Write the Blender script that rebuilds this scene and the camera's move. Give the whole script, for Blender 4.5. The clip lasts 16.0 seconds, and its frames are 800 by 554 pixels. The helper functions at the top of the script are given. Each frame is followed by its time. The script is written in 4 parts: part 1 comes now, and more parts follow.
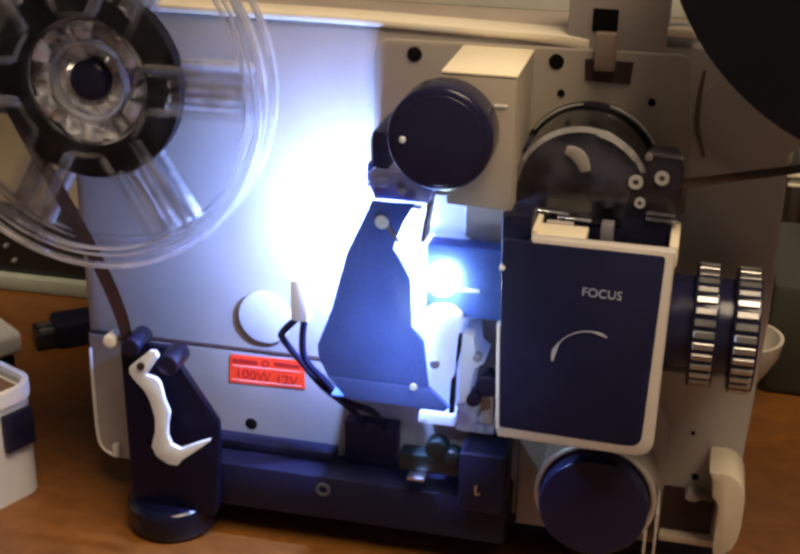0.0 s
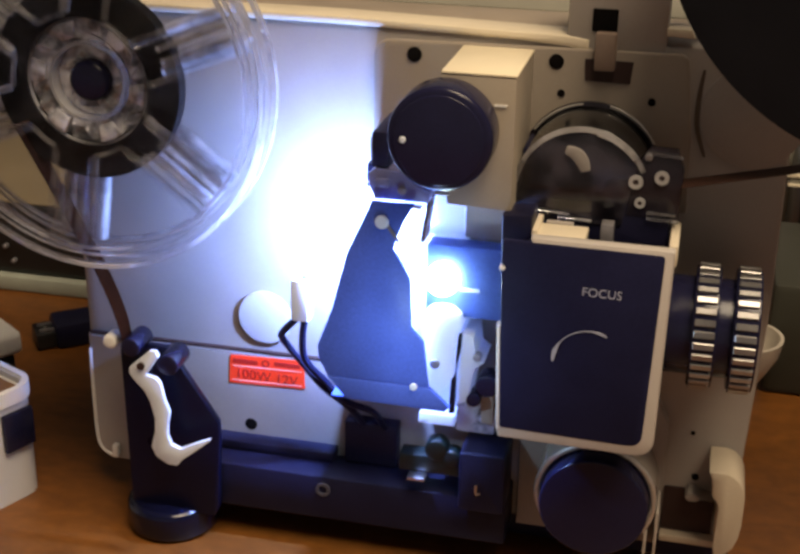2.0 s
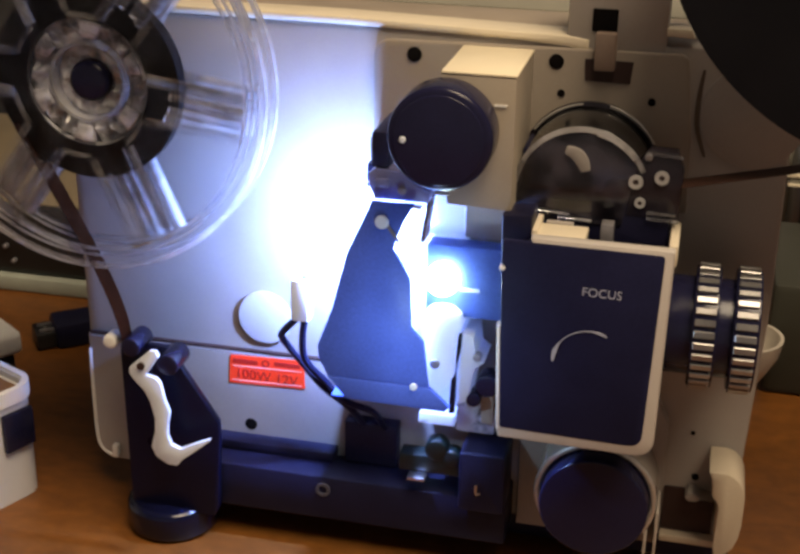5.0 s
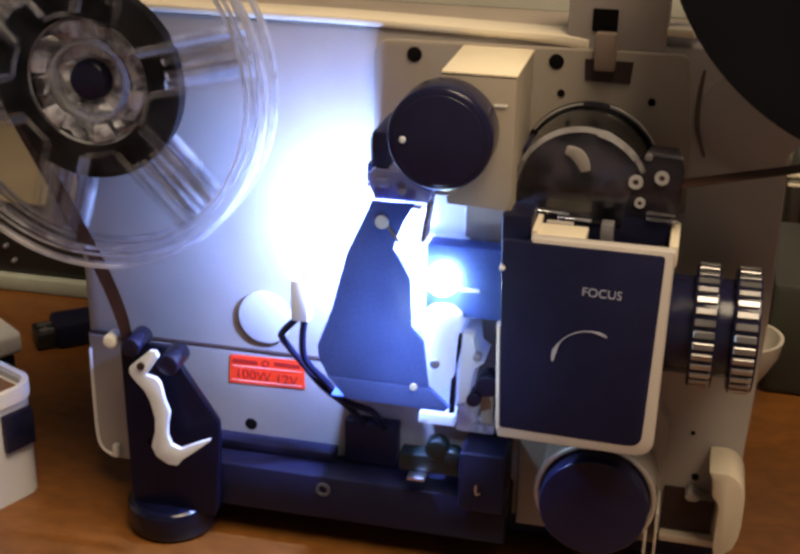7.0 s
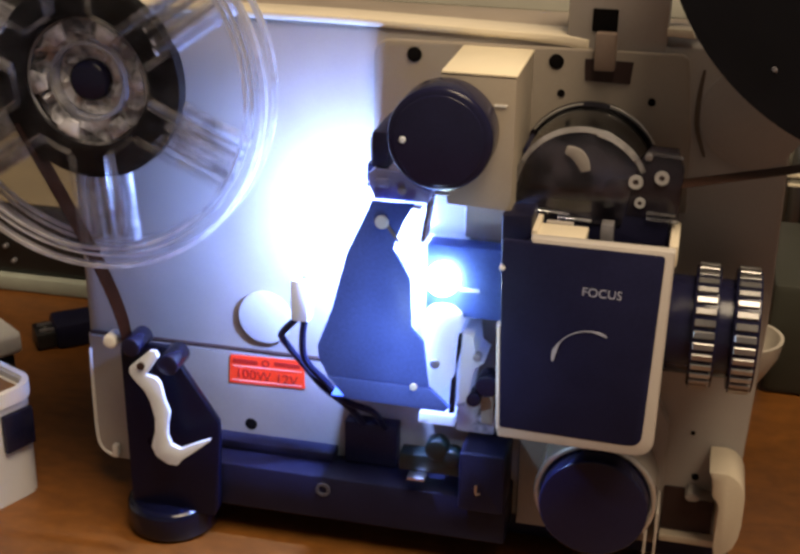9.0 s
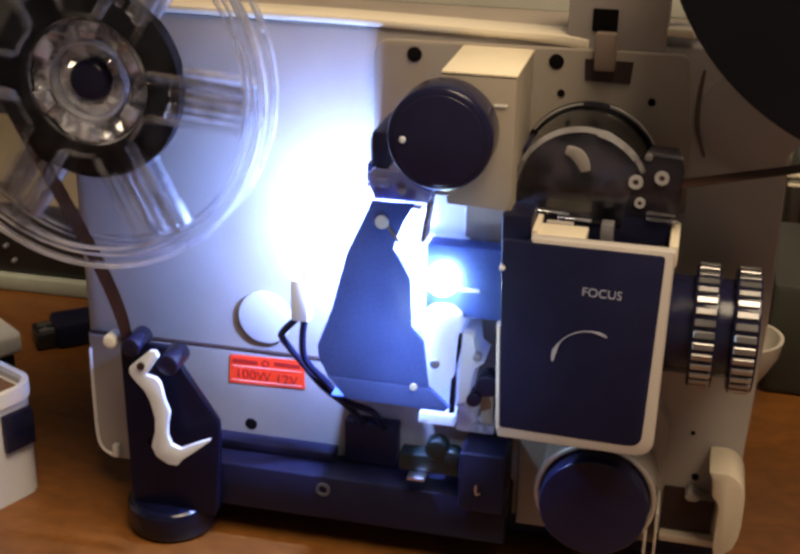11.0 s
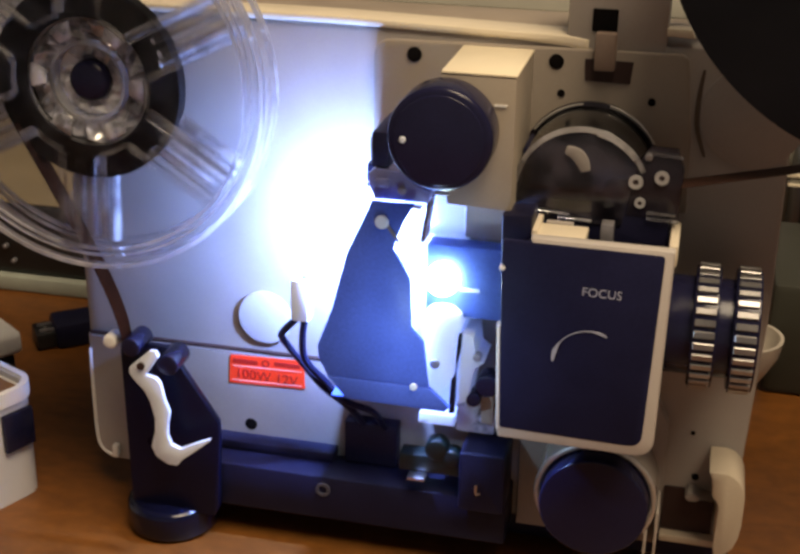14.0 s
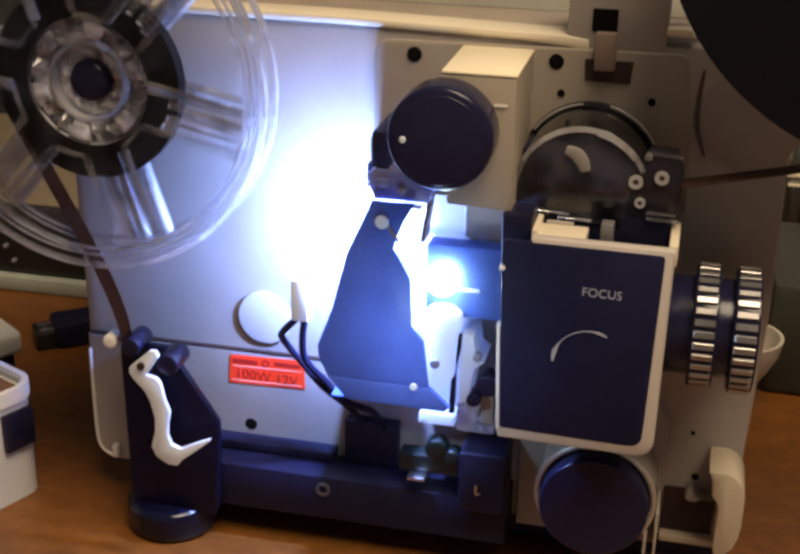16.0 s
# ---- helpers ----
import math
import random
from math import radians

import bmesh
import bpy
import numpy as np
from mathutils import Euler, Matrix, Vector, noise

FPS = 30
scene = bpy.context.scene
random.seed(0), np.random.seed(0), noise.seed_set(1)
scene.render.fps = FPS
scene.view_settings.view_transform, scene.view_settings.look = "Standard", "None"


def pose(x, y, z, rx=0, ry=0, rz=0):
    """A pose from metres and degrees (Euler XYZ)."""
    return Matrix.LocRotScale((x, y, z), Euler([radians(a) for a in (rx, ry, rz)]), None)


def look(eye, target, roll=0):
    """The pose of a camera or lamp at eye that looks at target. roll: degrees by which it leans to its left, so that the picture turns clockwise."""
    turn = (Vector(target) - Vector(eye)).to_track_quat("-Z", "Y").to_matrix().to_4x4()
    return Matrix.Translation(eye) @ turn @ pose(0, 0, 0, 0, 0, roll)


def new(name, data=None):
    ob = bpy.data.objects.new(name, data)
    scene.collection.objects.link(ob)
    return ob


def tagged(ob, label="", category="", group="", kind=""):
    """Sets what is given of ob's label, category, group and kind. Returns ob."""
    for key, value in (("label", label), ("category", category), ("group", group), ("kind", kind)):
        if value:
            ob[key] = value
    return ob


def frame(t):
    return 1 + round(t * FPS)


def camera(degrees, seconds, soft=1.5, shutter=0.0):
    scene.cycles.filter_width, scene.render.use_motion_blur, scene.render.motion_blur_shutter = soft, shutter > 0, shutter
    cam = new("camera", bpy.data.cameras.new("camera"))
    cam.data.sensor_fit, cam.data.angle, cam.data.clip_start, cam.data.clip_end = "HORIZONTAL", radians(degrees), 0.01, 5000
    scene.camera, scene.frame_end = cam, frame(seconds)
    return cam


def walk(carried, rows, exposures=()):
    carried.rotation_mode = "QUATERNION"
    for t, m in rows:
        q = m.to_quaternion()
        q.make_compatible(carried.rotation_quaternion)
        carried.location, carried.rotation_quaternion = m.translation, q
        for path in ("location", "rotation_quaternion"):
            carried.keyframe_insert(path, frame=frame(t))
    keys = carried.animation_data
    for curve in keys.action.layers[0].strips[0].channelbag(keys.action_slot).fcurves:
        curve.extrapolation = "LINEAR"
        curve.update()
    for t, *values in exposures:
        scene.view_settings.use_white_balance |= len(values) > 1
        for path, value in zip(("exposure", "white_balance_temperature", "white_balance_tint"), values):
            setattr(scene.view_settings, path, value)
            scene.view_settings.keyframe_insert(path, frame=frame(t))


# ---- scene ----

# Lengths below are millimetres; the table top lies 720 mm over the floor,
# the middle of the projector's front stands at x = 0, y = 0, height H.
MM = 0.001
H = 825.0
TABLE = -105.0  # table top, relative to H


def W(x, y, z):
    return Vector((x * MM, y * MM, (z + H) * MM))


# ---------------------------------------------------------------- camera
cam = camera(34.18, 16.0, soft=3.0, shutter=0.5)
view = look(W(95.8, -408.1, 176.9), W(0, 0, 0), 0.83)
walk(cam, [(0, view), (16, view)])

# ---------------------------------------------------------------- light
scene.view_settings.exposure = 0.0
world = bpy.data.worlds.new("room_air")
scene.world = world
world.use_nodes = True
world.node_tree.nodes["Background"].inputs[0].default_value = (0.9, 0.75, 0.6, 1)
world.node_tree.nodes["Background"].inputs[1].default_value = 0.01


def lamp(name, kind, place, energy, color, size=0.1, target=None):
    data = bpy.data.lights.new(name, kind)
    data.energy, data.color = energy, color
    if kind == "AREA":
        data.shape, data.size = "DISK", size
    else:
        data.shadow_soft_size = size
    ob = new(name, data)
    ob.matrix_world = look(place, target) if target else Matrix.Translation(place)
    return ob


# ceiling lamp over the table, slightly before the machine
lamp("ceiling_bulb", "AREA", (0.48, -0.53, 2.17), 29, (1.0, 0.79, 0.54), 0.85, (0.05, -0.1, 0.75))
# halogen bulb behind the lamp shield
lamp("halogen_light", "POINT", W(-7, -25, 17), 1.6, (0.275, 0.43, 1.02), 0.003)

# unseen point lamp added before the gate; its blue spill imitates lens glare
lamp("glare_fill", "POINT", W(14, -62, -6), 0.05, (0.5, 0.74, 1.0), 0.002)

# ---------------------------------------------------------------- materials


def mat(name, color, rough=0.5, metal=0.0, spread=0.12, scale=60.0, bump=0.05, spec=0.5, fine=900.0, coat=0.0):
    m = bpy.data.materials.new(name)
    m.use_nodes = True
    nt = m.node_tree
    b = nt.nodes["Principled BSDF"]
    tc = nt.nodes.new("ShaderNodeTexCoord")
    big, small = nt.nodes.new("ShaderNodeTexNoise"), nt.nodes.new("ShaderNodeTexNoise")
    big.inputs["Scale"].default_value, big.inputs["Detail"].default_value = scale, 5
    small.inputs["Scale"].default_value, small.inputs["Detail"].default_value = fine, 3
    for n in (big, small):
        nt.links.new(tc.outputs["Object"], n.inputs["Vector"])
    mix = nt.nodes.new("ShaderNodeMix")
    mix.data_type = "FLOAT"
    mix.inputs[0].default_value = 0.35
    nt.links.new(big.outputs["Fac"], mix.inputs[2])
    nt.links.new(small.outputs["Fac"], mix.inputs[3])
    ramp = nt.nodes.new("ShaderNodeValToRGB")
    ramp.color_ramp.elements[0].position, ramp.color_ramp.elements[1].position = 0.3, 0.7
    ramp.color_ramp.elements[0].color = (*[c * (1 - spread) for c in color], 1)
    ramp.color_ramp.elements[1].color = (*[min(1, c * (1 + spread)) for c in color], 1)
    nt.links.new(mix.outputs[0], ramp.inputs[0])
    nt.links.new(ramp.outputs[0], b.inputs["Base Color"])
    rr = nt.nodes.new("ShaderNodeMapRange")
    rr.inputs["To Min"].default_value, rr.inputs["To Max"].default_value = max(0.02, rough - 0.1), min(1, rough + 0.1)
    nt.links.new(big.outputs["Fac"], rr.inputs["Value"])
    nt.links.new(rr.outputs[0], b.inputs["Roughness"])
    b.inputs["Metallic"].default_value = metal
    b.inputs["Specular IOR Level"].default_value = spec
    b.inputs["Coat Weight"].default_value = coat
    if bump:
        bp = nt.nodes.new("ShaderNodeBump")
        bp.inputs["Strength"].default_value, bp.inputs["Distance"].default_value = bump, 0.0004
        nt.links.new(small.outputs["Fac"], bp.inputs["Height"])
        nt.links.new(bp.outputs[0], b.inputs["Normal"])
    return m


def wood_mat(name):
    m = bpy.data.materials.new(name)
    m.use_nodes = True
    nt = m.node_tree
    b = nt.nodes["Principled BSDF"]
    tc, mp = nt.nodes.new("ShaderNodeTexCoord"), nt.nodes.new("ShaderNodeMapping")
    mp.inputs["Scale"].default_value = (26, 70, 30)
    mp.inputs["Rotation"].default_value = (0, 0, 0.12)
    n1, n2 = nt.nodes.new("ShaderNodeTexNoise"), nt.nodes.new("ShaderNodeTexNoise")
    n1.inputs["Scale"].default_value, n1.inputs["Detail"].default_value, n1.inputs["Distortion"].default_value = 1.6, 8, 1.2
    n2.inputs["Scale"].default_value, n2.inputs["Detail"].default_value = 170, 6
    nt.links.new(tc.outputs["Object"], mp.inputs["Vector"])
    nt.links.new(mp.outputs[0], n1.inputs["Vector"])
    nt.links.new(tc.outputs["Object"], n2.inputs["Vector"])
    ramp = nt.nodes.new("ShaderNodeValToRGB")
    ramp.color_ramp.elements[0].position, ramp.color_ramp.elements[0].color = 0.22, (0.085, 0.029, 0.005, 1)
    ramp.color_ramp.elements[1].position, ramp.color_ramp.elements[1].color = 0.8, (0.235, 0.085, 0.0145, 1)
    mix = nt.nodes.new("ShaderNodeMix")
    mix.data_type = "FLOAT"
    mix.inputs[0].default_value = 0.42
    nt.links.new(n1.outputs["Fac"], mix.inputs[2])
    nt.links.new(n2.outputs["Fac"], mix.inputs[3])
    nt.links.new(mix.outputs[0], ramp.inputs[0])
    nt.links.new(ramp.outputs[0], b.inputs["Base Color"])
    b.inputs["Roughness"].default_value = 0.42
    bp = nt.nodes.new("ShaderNodeBump")
    bp.inputs["Strength"].default_value, bp.inputs["Distance"].default_value = 0.15, 0.0005
    nt.links.new(n1.outputs["Fac"], bp.inputs["Height"])
    nt.links.new(bp.outputs[0], b.inputs["Normal"])
    return m


def clear_mat(name, tint, gloss, haze, rough=0.08, scale=120.0, milk=(0.8, 0.8, 0.82), facets=0.0, thin=0.5):
    """Thin clear plastic: lets light through, with a gloss and a milky share."""
    m = bpy.data.materials.new(name)
    m.use_nodes = True
    nt = m.node_tree
    nt.nodes.remove(nt.nodes["Principled BSDF"])
    out = nt.nodes["Material Output"]
    tr, gl, df = nt.nodes.new("ShaderNodeBsdfTransparent"), nt.nodes.new("ShaderNodeBsdfGlossy"), nt.nodes.new("ShaderNodeBsdfPrincipled")
    tr.inputs[0].default_value = (*tint, 1)
    gl.inputs[0].default_value, gl.inputs["Roughness"].default_value = (1, 1, 1, 1), rough
    df.inputs["Base Color"].default_value, df.inputs["Roughness"].default_value = (*milk, 1), 0.35
    tc, nz = nt.nodes.new("ShaderNodeTexCoord"), nt.nodes.new("ShaderNodeTexNoise")
    nz.inputs["Scale"].default_value, nz.inputs["Detail"].default_value = scale, 4
    nt.links.new(tc.outputs["Object"], nz.inputs["Vector"])
    mr = nt.nodes.new("ShaderNodeMapRange")
    mr.inputs["From Min"].default_value, mr.inputs["From Max"].default_value = 0.42, 0.6
    mr.inputs["To Min"].default_value, mr.inputs["To Max"].default_value = haze * 0.3, min(1, haze * 1.7)
    nt.links.new(nz.outputs["Fac"], mr.inputs["Value"])
    m1, m2 = nt.nodes.new("ShaderNodeMixShader"), nt.nodes.new("ShaderNodeMixShader")
    nt.links.new(mr.outputs[0], m1.inputs[0])
    nt.links.new(tr.outputs[0], m1.inputs[1])
    nt.links.new(df.outputs[0], m1.inputs[2])
    tl, m0 = nt.nodes.new("ShaderNodeBsdfTranslucent"), nt.nodes.new("ShaderNodeMixShader")
    tl.inputs[0].default_value = (0.85, 0.85, 0.88, 1)
    m0.inputs[0].default_value = thin
    nt.links.new(df.outputs[0], m0.inputs[1])
    nt.links.new(tl.outputs[0], m0.inputs[2])
    nt.links.new(m0.outputs[0], m1.inputs[2])
    if facets:
        vo, bp = nt.nodes.new("ShaderNodeTexVoronoi"), nt.nodes.new("ShaderNodeBump")
        vo.inputs["Scale"].default_value = facets
        bp.inputs["Strength"].default_value, bp.inputs["Distance"].default_value = 0.8, 0.002
        nt.links.new(tc.outputs["Object"], vo.inputs["Vector"])
        nt.links.new(vo.outputs["Distance"], bp.inputs["Height"])
        nt.links.new(bp.outputs[0], gl.inputs["Normal"])
        nt.links.new(bp.outputs[0], df.inputs["Normal"])
    fr = nt.nodes.new("ShaderNodeFresnel")
    fr.inputs["IOR"].default_value = gloss
    nt.links.new(fr.outputs[0], m2.inputs[0])
    nt.links.new(m1.outputs[0], m2.inputs[1])
    nt.links.new(gl.outputs[0], m2.inputs[2])
    nt.links.new(m2.outputs[0], out.inputs["Surface"])
    return m


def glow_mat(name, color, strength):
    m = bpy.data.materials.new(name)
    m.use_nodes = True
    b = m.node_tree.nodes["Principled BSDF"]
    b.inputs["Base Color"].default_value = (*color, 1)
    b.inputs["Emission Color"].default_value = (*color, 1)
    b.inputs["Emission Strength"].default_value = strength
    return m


def milky_mat(name, color, through_share):
    m = mat(name, color, 0.45, spread=0.04)
    nt = m.node_tree
    tl, mx = nt.nodes.new("ShaderNodeBsdfTranslucent"), nt.nodes.new("ShaderNodeMixShader")
    tl.inputs[0].default_value = (*color, 1)
    mx.inputs[0].default_value = through_share
    nt.links.new(nt.nodes["Principled BSDF"].outputs[0], mx.inputs[1])
    nt.links.new(tl.outputs[0], mx.inputs[2])
    nt.links.new(mx.outputs[0], nt.nodes["Material Output"].inputs["Surface"])
    return m


PLATE = mat("plate_plastic", (0.28, 0.24, 0.2), 0.5, spread=0.06, bump=0.12)
CASE = mat("case_plastic", (0.35, 0.32, 0.295), 0.5, spread=0.06, bump=0.12)
COVER = mat("cover_plastic", (0.36, 0.335, 0.315), 0.45, spread=0.06, bump=0.06)
COLLAR = mat("glossy_beige_plastic", (0.42, 0.38, 0.34), 0.16, spread=0.06, bump=0.0, spec=0.8, coat=0.6)
CREAM = mat("cream_plastic", (0.68, 0.6, 0.46), 0.42, spread=0.06)
FRAME = mat("frame_plastic", (0.52, 0.48, 0.45), 0.35, spread=0.06, coat=0.3)
BLOCKMAT = mat("block_plastic", (0.36, 0.31, 0.25), 0.45, spread=0.06)
LITCREAM = mat("top_lit_cream", (0.85, 0.75, 0.55), 0.35, spread=0.05)
LEDGE = mat("ledge_plastic", (0.3, 0.25, 0.2), 0.55)
OLIVE = mat("grey_lid", (0.22, 0.21, 0.17), 0.6)
# blue in the black materials imitates camera glare over dark parts
BLACK = mat("black_plastic", (0.011, 0.011, 0.034), 0.2, spread=0.3, bump=0.02, spec=0.3)
BRACKETBLACK = mat("deep_black_enamel", (0.005, 0.005, 0.02), 0.3, spread=0.3, bump=0.02, spec=0.2)
DARKMETAL = mat("dark_grey_metal", (0.09, 0.09, 0.12), 0.5, metal=0.3, spread=0.3)
MATTE = mat("matt_black", (0.010, 0.010, 0.03), 0.42, spread=0.3, spec=0.22)
# blue of shield and carrier: lens glare put into the base colour
SHIELD = mat("glare_blue_metal", (0.07, 0.12, 0.5), 0.45, spread=0.25, scale=35, spec=0.2)
CARRIER = mat("glare_blue_carrier", (0.045, 0.085, 0.3), 0.4, spread=0.2, spec=0.4)
SMOKEBLACK = mat("violet_black_plastic", (0.02, 0.016, 0.024), 0.25, spread=0.3, spec=0.4)
# blacks of knobs and focus panel, with blue glare put into the colour
GLAREBLACK = mat("glare_tinted_black", (0.013, 0.013, 0.042), 0.22, spread=0.2, bump=0.02, spec=0.3)
GLAREPANEL = mat("glare_tinted_panel", (0.015, 0.016, 0.05), 0.5, spread=0.2, bump=0.02, spec=0.1)
GUIDEGREY = mat("violet_grey_casting", (0.16, 0.17, 0.36), 0.4, spread=0.25, spec=0.6)
WHITE = mat("white_plastic", (0.8, 0.79, 0.77), 0.4, spread=0.04)
TUBWHITE = mat("tub_plastic", (0.55, 0.55, 0.58), 0.4, spread=0.05)
MILKY = milky_mat("milky_white_plastic", (0.85, 0.86, 0.88), 0.5)
CERAMIC = mat("ceramic", (0.7, 0.72, 0.78), 0.6, spread=0.05)
STEEL = mat("steel", (0.62, 0.6, 0.58), 0.3, metal=1.0, spread=0.1)
DULL = mat("grey_metal", (0.28, 0.27, 0.29), 0.4, metal=0.6, spread=0.2)
RED = mat("red_sticker", (1.0, 0.055, 0.013), 0.45, spread=0.06)
INK = mat("deep_red_print", (0.42, 0.012, 0.006), 0.6)
PALEINK = mat("pale_pink_print", (1.0, 0.42, 0.34), 0.5, spread=0.05)
BUTTON = mat("button_plastic", (0.44, 0.44, 0.46), 0.5, spread=0.05)
PRINT = mat("white_print", (0.36, 0.38, 0.48), 0.5, spread=0.03)
FAINT = mat("faint_print", (0.78, 0.77, 0.78), 0.5, spread=0.03)
# darkness of openings and joints put into the colour of flat pieces
CAVITY = mat("recess_shade_brown", (0.03, 0.012, 0.01), 0.7)
RUBBER = mat("rubber", (0.004, 0.004, 0.011), 0.14, spread=0.3, bump=0.0, spec=0.4)
FILM = mat("film_stock", (0.016, 0.005, 0.002), 0.8, spread=0.3, bump=0.0, spec=0.0)
PACK = mat("wound_film", (0.004, 0.003, 0.0035), 0.5, spread=0.4, scale=200, spec=0.12)
TABLEWOOD = wood_mat("table_wood")
CLEAR = clear_mat("clear_plastic", (0.985, 0.985, 0.985), 1.14, 0.012)
RIB = clear_mat("ribbed_clear_plastic", (0.94, 0.94, 0.97), 1.5, 0.38, 0.15, 30)
FROST = clear_mat("frosted_plastic", (0.42, 0.4, 0.41), 1.45, 0.6, 0.15, 160)
HUBCLEAR = clear_mat("pressed_clear_plastic", (0.4, 0.38, 0.44), 2.3, 0.72, 0.13, 110, (0.9, 0.9, 1.0), 0, 0.25)
FAINTEDGE = clear_mat("faint_edge", (0.98, 0.98, 0.99), 1.15, 0.09, 0.15, 90)
SMOKE = clear_mat("smoked_plastic", (0.5, 0.46, 0.5), 1.5, 0.07, 0.1, 120, (0.6, 0.55, 0.75))
DARKSMOKE = clear_mat("dark_smoked_plastic", (0.17, 0.14, 0.15), 1.5, 0.03, 0.1)
REELBLACK = mat("reel_black", (0.004, 0.004, 0.006), 0.4, spread=0.3, spec=0.2)
RIDGE = clear_mat("clear_ridge", (0.95, 0.95, 0.98), 1.25, 0.8, 0.2, 45, (0.92, 0.92, 0.97))
LATCH = mat("tan_latch", (0.24, 0.18, 0.145), 0.5)
EYELET = mat("eyelet_metal", (0.5, 0.5, 0.51), 0.4, metal=0.3)
FILMTAIL = mat("brown_film", (0.05, 0.024, 0.017), 0.5, spec=0.2)
LEVER = mat("white_enamel", (0.7, 0.75, 0.84), 0.35, spread=0.04)
GRIP = mat("grip_plastic", (0.48, 0.41, 0.315), 0.5, spread=0.06)
# near black: the shade inside holes put into the colour
HOLESHADE = mat("hole_shade_black", (0.004, 0.003, 0.003), 0.8, spec=0.1)
BANDSHADE = mat("brown_band_shade", (0.11, 0.08, 0.06), 0.7)
DOMESHINE = mat("dome_highlight_grey", (0.25, 0.23, 0.22), 0.45, spread=0.06)
EDGEGLOSS = clear_mat("polished_clear_edge", (0.7, 0.68, 0.68), 2.0, 0.7, 0.2, 60)
GLINT = clear_mat("clear_rim", (0.96, 0.96, 0.98), 1.4, 0.5, 0.15, 30, (0.9, 0.9, 0.95), 0, 0.6)
PANEL = clear_mat("pressed_spoke_plastic", (0.98, 0.98, 0.99), 1.15, 0.15, 0.25, 40, (0.85, 0.85, 0.9))
POLISH = mat("polished_edge", (0.6, 0.58, 0.56), 0.22, metal=0.6, spread=0.1, bump=0.0)
BROWN = mat("brown_tub_fill", (0.2, 0.095, 0.035), 0.6, spread=0.3, scale=30)
TANTOP = mat("tan_panel", (0.2, 0.16, 0.105), 0.5, spread=0.15, scale=25)
CUPMAT = mat("cup_glaze", (0.5, 0.45, 0.38), 0.35)
DARKCARD = mat("dark_grey_card", (0.02, 0.019, 0.018), 0.7, scale=20)
DARKBOX = mat("dark_olive_card", (0.035, 0.035, 0.025), 0.6)
RIBMETAL = mat("knurl_metal", (0.36, 0.35, 0.345), 0.34, metal=0.9, spread=0.15)
BULB = glow_mat("halogen_glow", (0.85, 0.93, 1.0), 60)
# unseen walls and ceiling; bluish tint added to cool the bounced light
WALL = mat("cool_bounce_wall", (0.6, 0.64, 0.74), 0.8, scale=6)
DEVICE = mat("black_device", (0.01, 0.01, 0.011), 0.4, spread=0.4)
STRIPMAT = mat("pale_edge", (0.3, 0.32, 0.27), 0.5)
GREENCLIP = mat("dark_green_plastic", (0.004, 0.01, 0.009), 0.4)

# ---------------------------------------------------------------- mesh helpers


def finish(bm, smooth=35):
    for v in bm.verts:
        v.co = Vector((v.co.x * MM, v.co.y * MM, (v.co.z + H) * MM))
    bmesh.ops.recalc_face_normals(bm, faces=bm.faces)
    for e in bm.edges:
        e.smooth = len(e.link_faces) == 2 and e.calc_face_angle(0) < radians(smooth)
    for f in bm.faces:
        f.smooth = True
    return bm


def part(name, bm, material, parent=None, label="", origin=None, smooth=35):
    """One mesh object under a thing or a part; bm is in millimetres before the machine."""
    finish(bm, smooth)
    me = bpy.data.meshes.new(name)
    if origin is not None:
        bmesh.ops.translate(bm, verts=bm.verts, vec=-origin)
    bm.to_mesh(me)
    bm.free()
    me.materials.append(material)
    ob = new(name, me)
    if parent is not None:
        ob.parent = parent
    return tagged(ob, label)


def thing(name, label, category, place=(0, 0, 0), group="", kind=""):
    ob = new(name)
    ob.location = place
    ob.empty_display_size = 0.02
    return tagged(ob, label, category, group, kind)


def box(bm, x0, x1, y0, y1, z0, z1, bevel=0.0, seg=2):
    r = bmesh.ops.create_cube(bm, size=1)
    vs = r["verts"]
    for v in vs:
        v.co = Vector(((x0 + x1) / 2 + v.co.x * (x1 - x0), (y0 + y1) / 2 + v.co.y * (y1 - y0), (z0 + z1) / 2 + v.co.z * (z1 - z0)))
    if bevel:
        es = list({e for v in vs for e in v.link_edges})
        bmesh.ops.bevel(bm, geom=es, offset=bevel, segments=seg, affect="EDGES", profile=0.5)
    return bm


AXES = {"x": Matrix.Rotation(math.pi / 2, 4, "Y"), "y": Matrix.Rotation(math.pi / 2, 4, "X"), "z": Matrix.Identity(4)}


def cyl(bm, c, r, h, axis="y", seg=48, bevel=0.0, r2=None):
    """Cylinder with its middle at c; r2 is the radius at the end towards -y (or +x, +z)."""
    m = Matrix.Translation(c) @ AXES[axis]
    res = bmesh.ops.create_cone(bm, cap_ends=True, segments=seg, radius1=r, radius2=r if r2 is None else r2, depth=h, matrix=m)
    if bevel:
        es = [e for e in {e for v in res["verts"] for e in v.link_edges} if any(len(f.verts) > 4 for f in e.link_faces)]
        bmesh.ops.bevel(bm, geom=es, offset=bevel, segments=3, affect="EDGES", profile=0.5)
    return bm


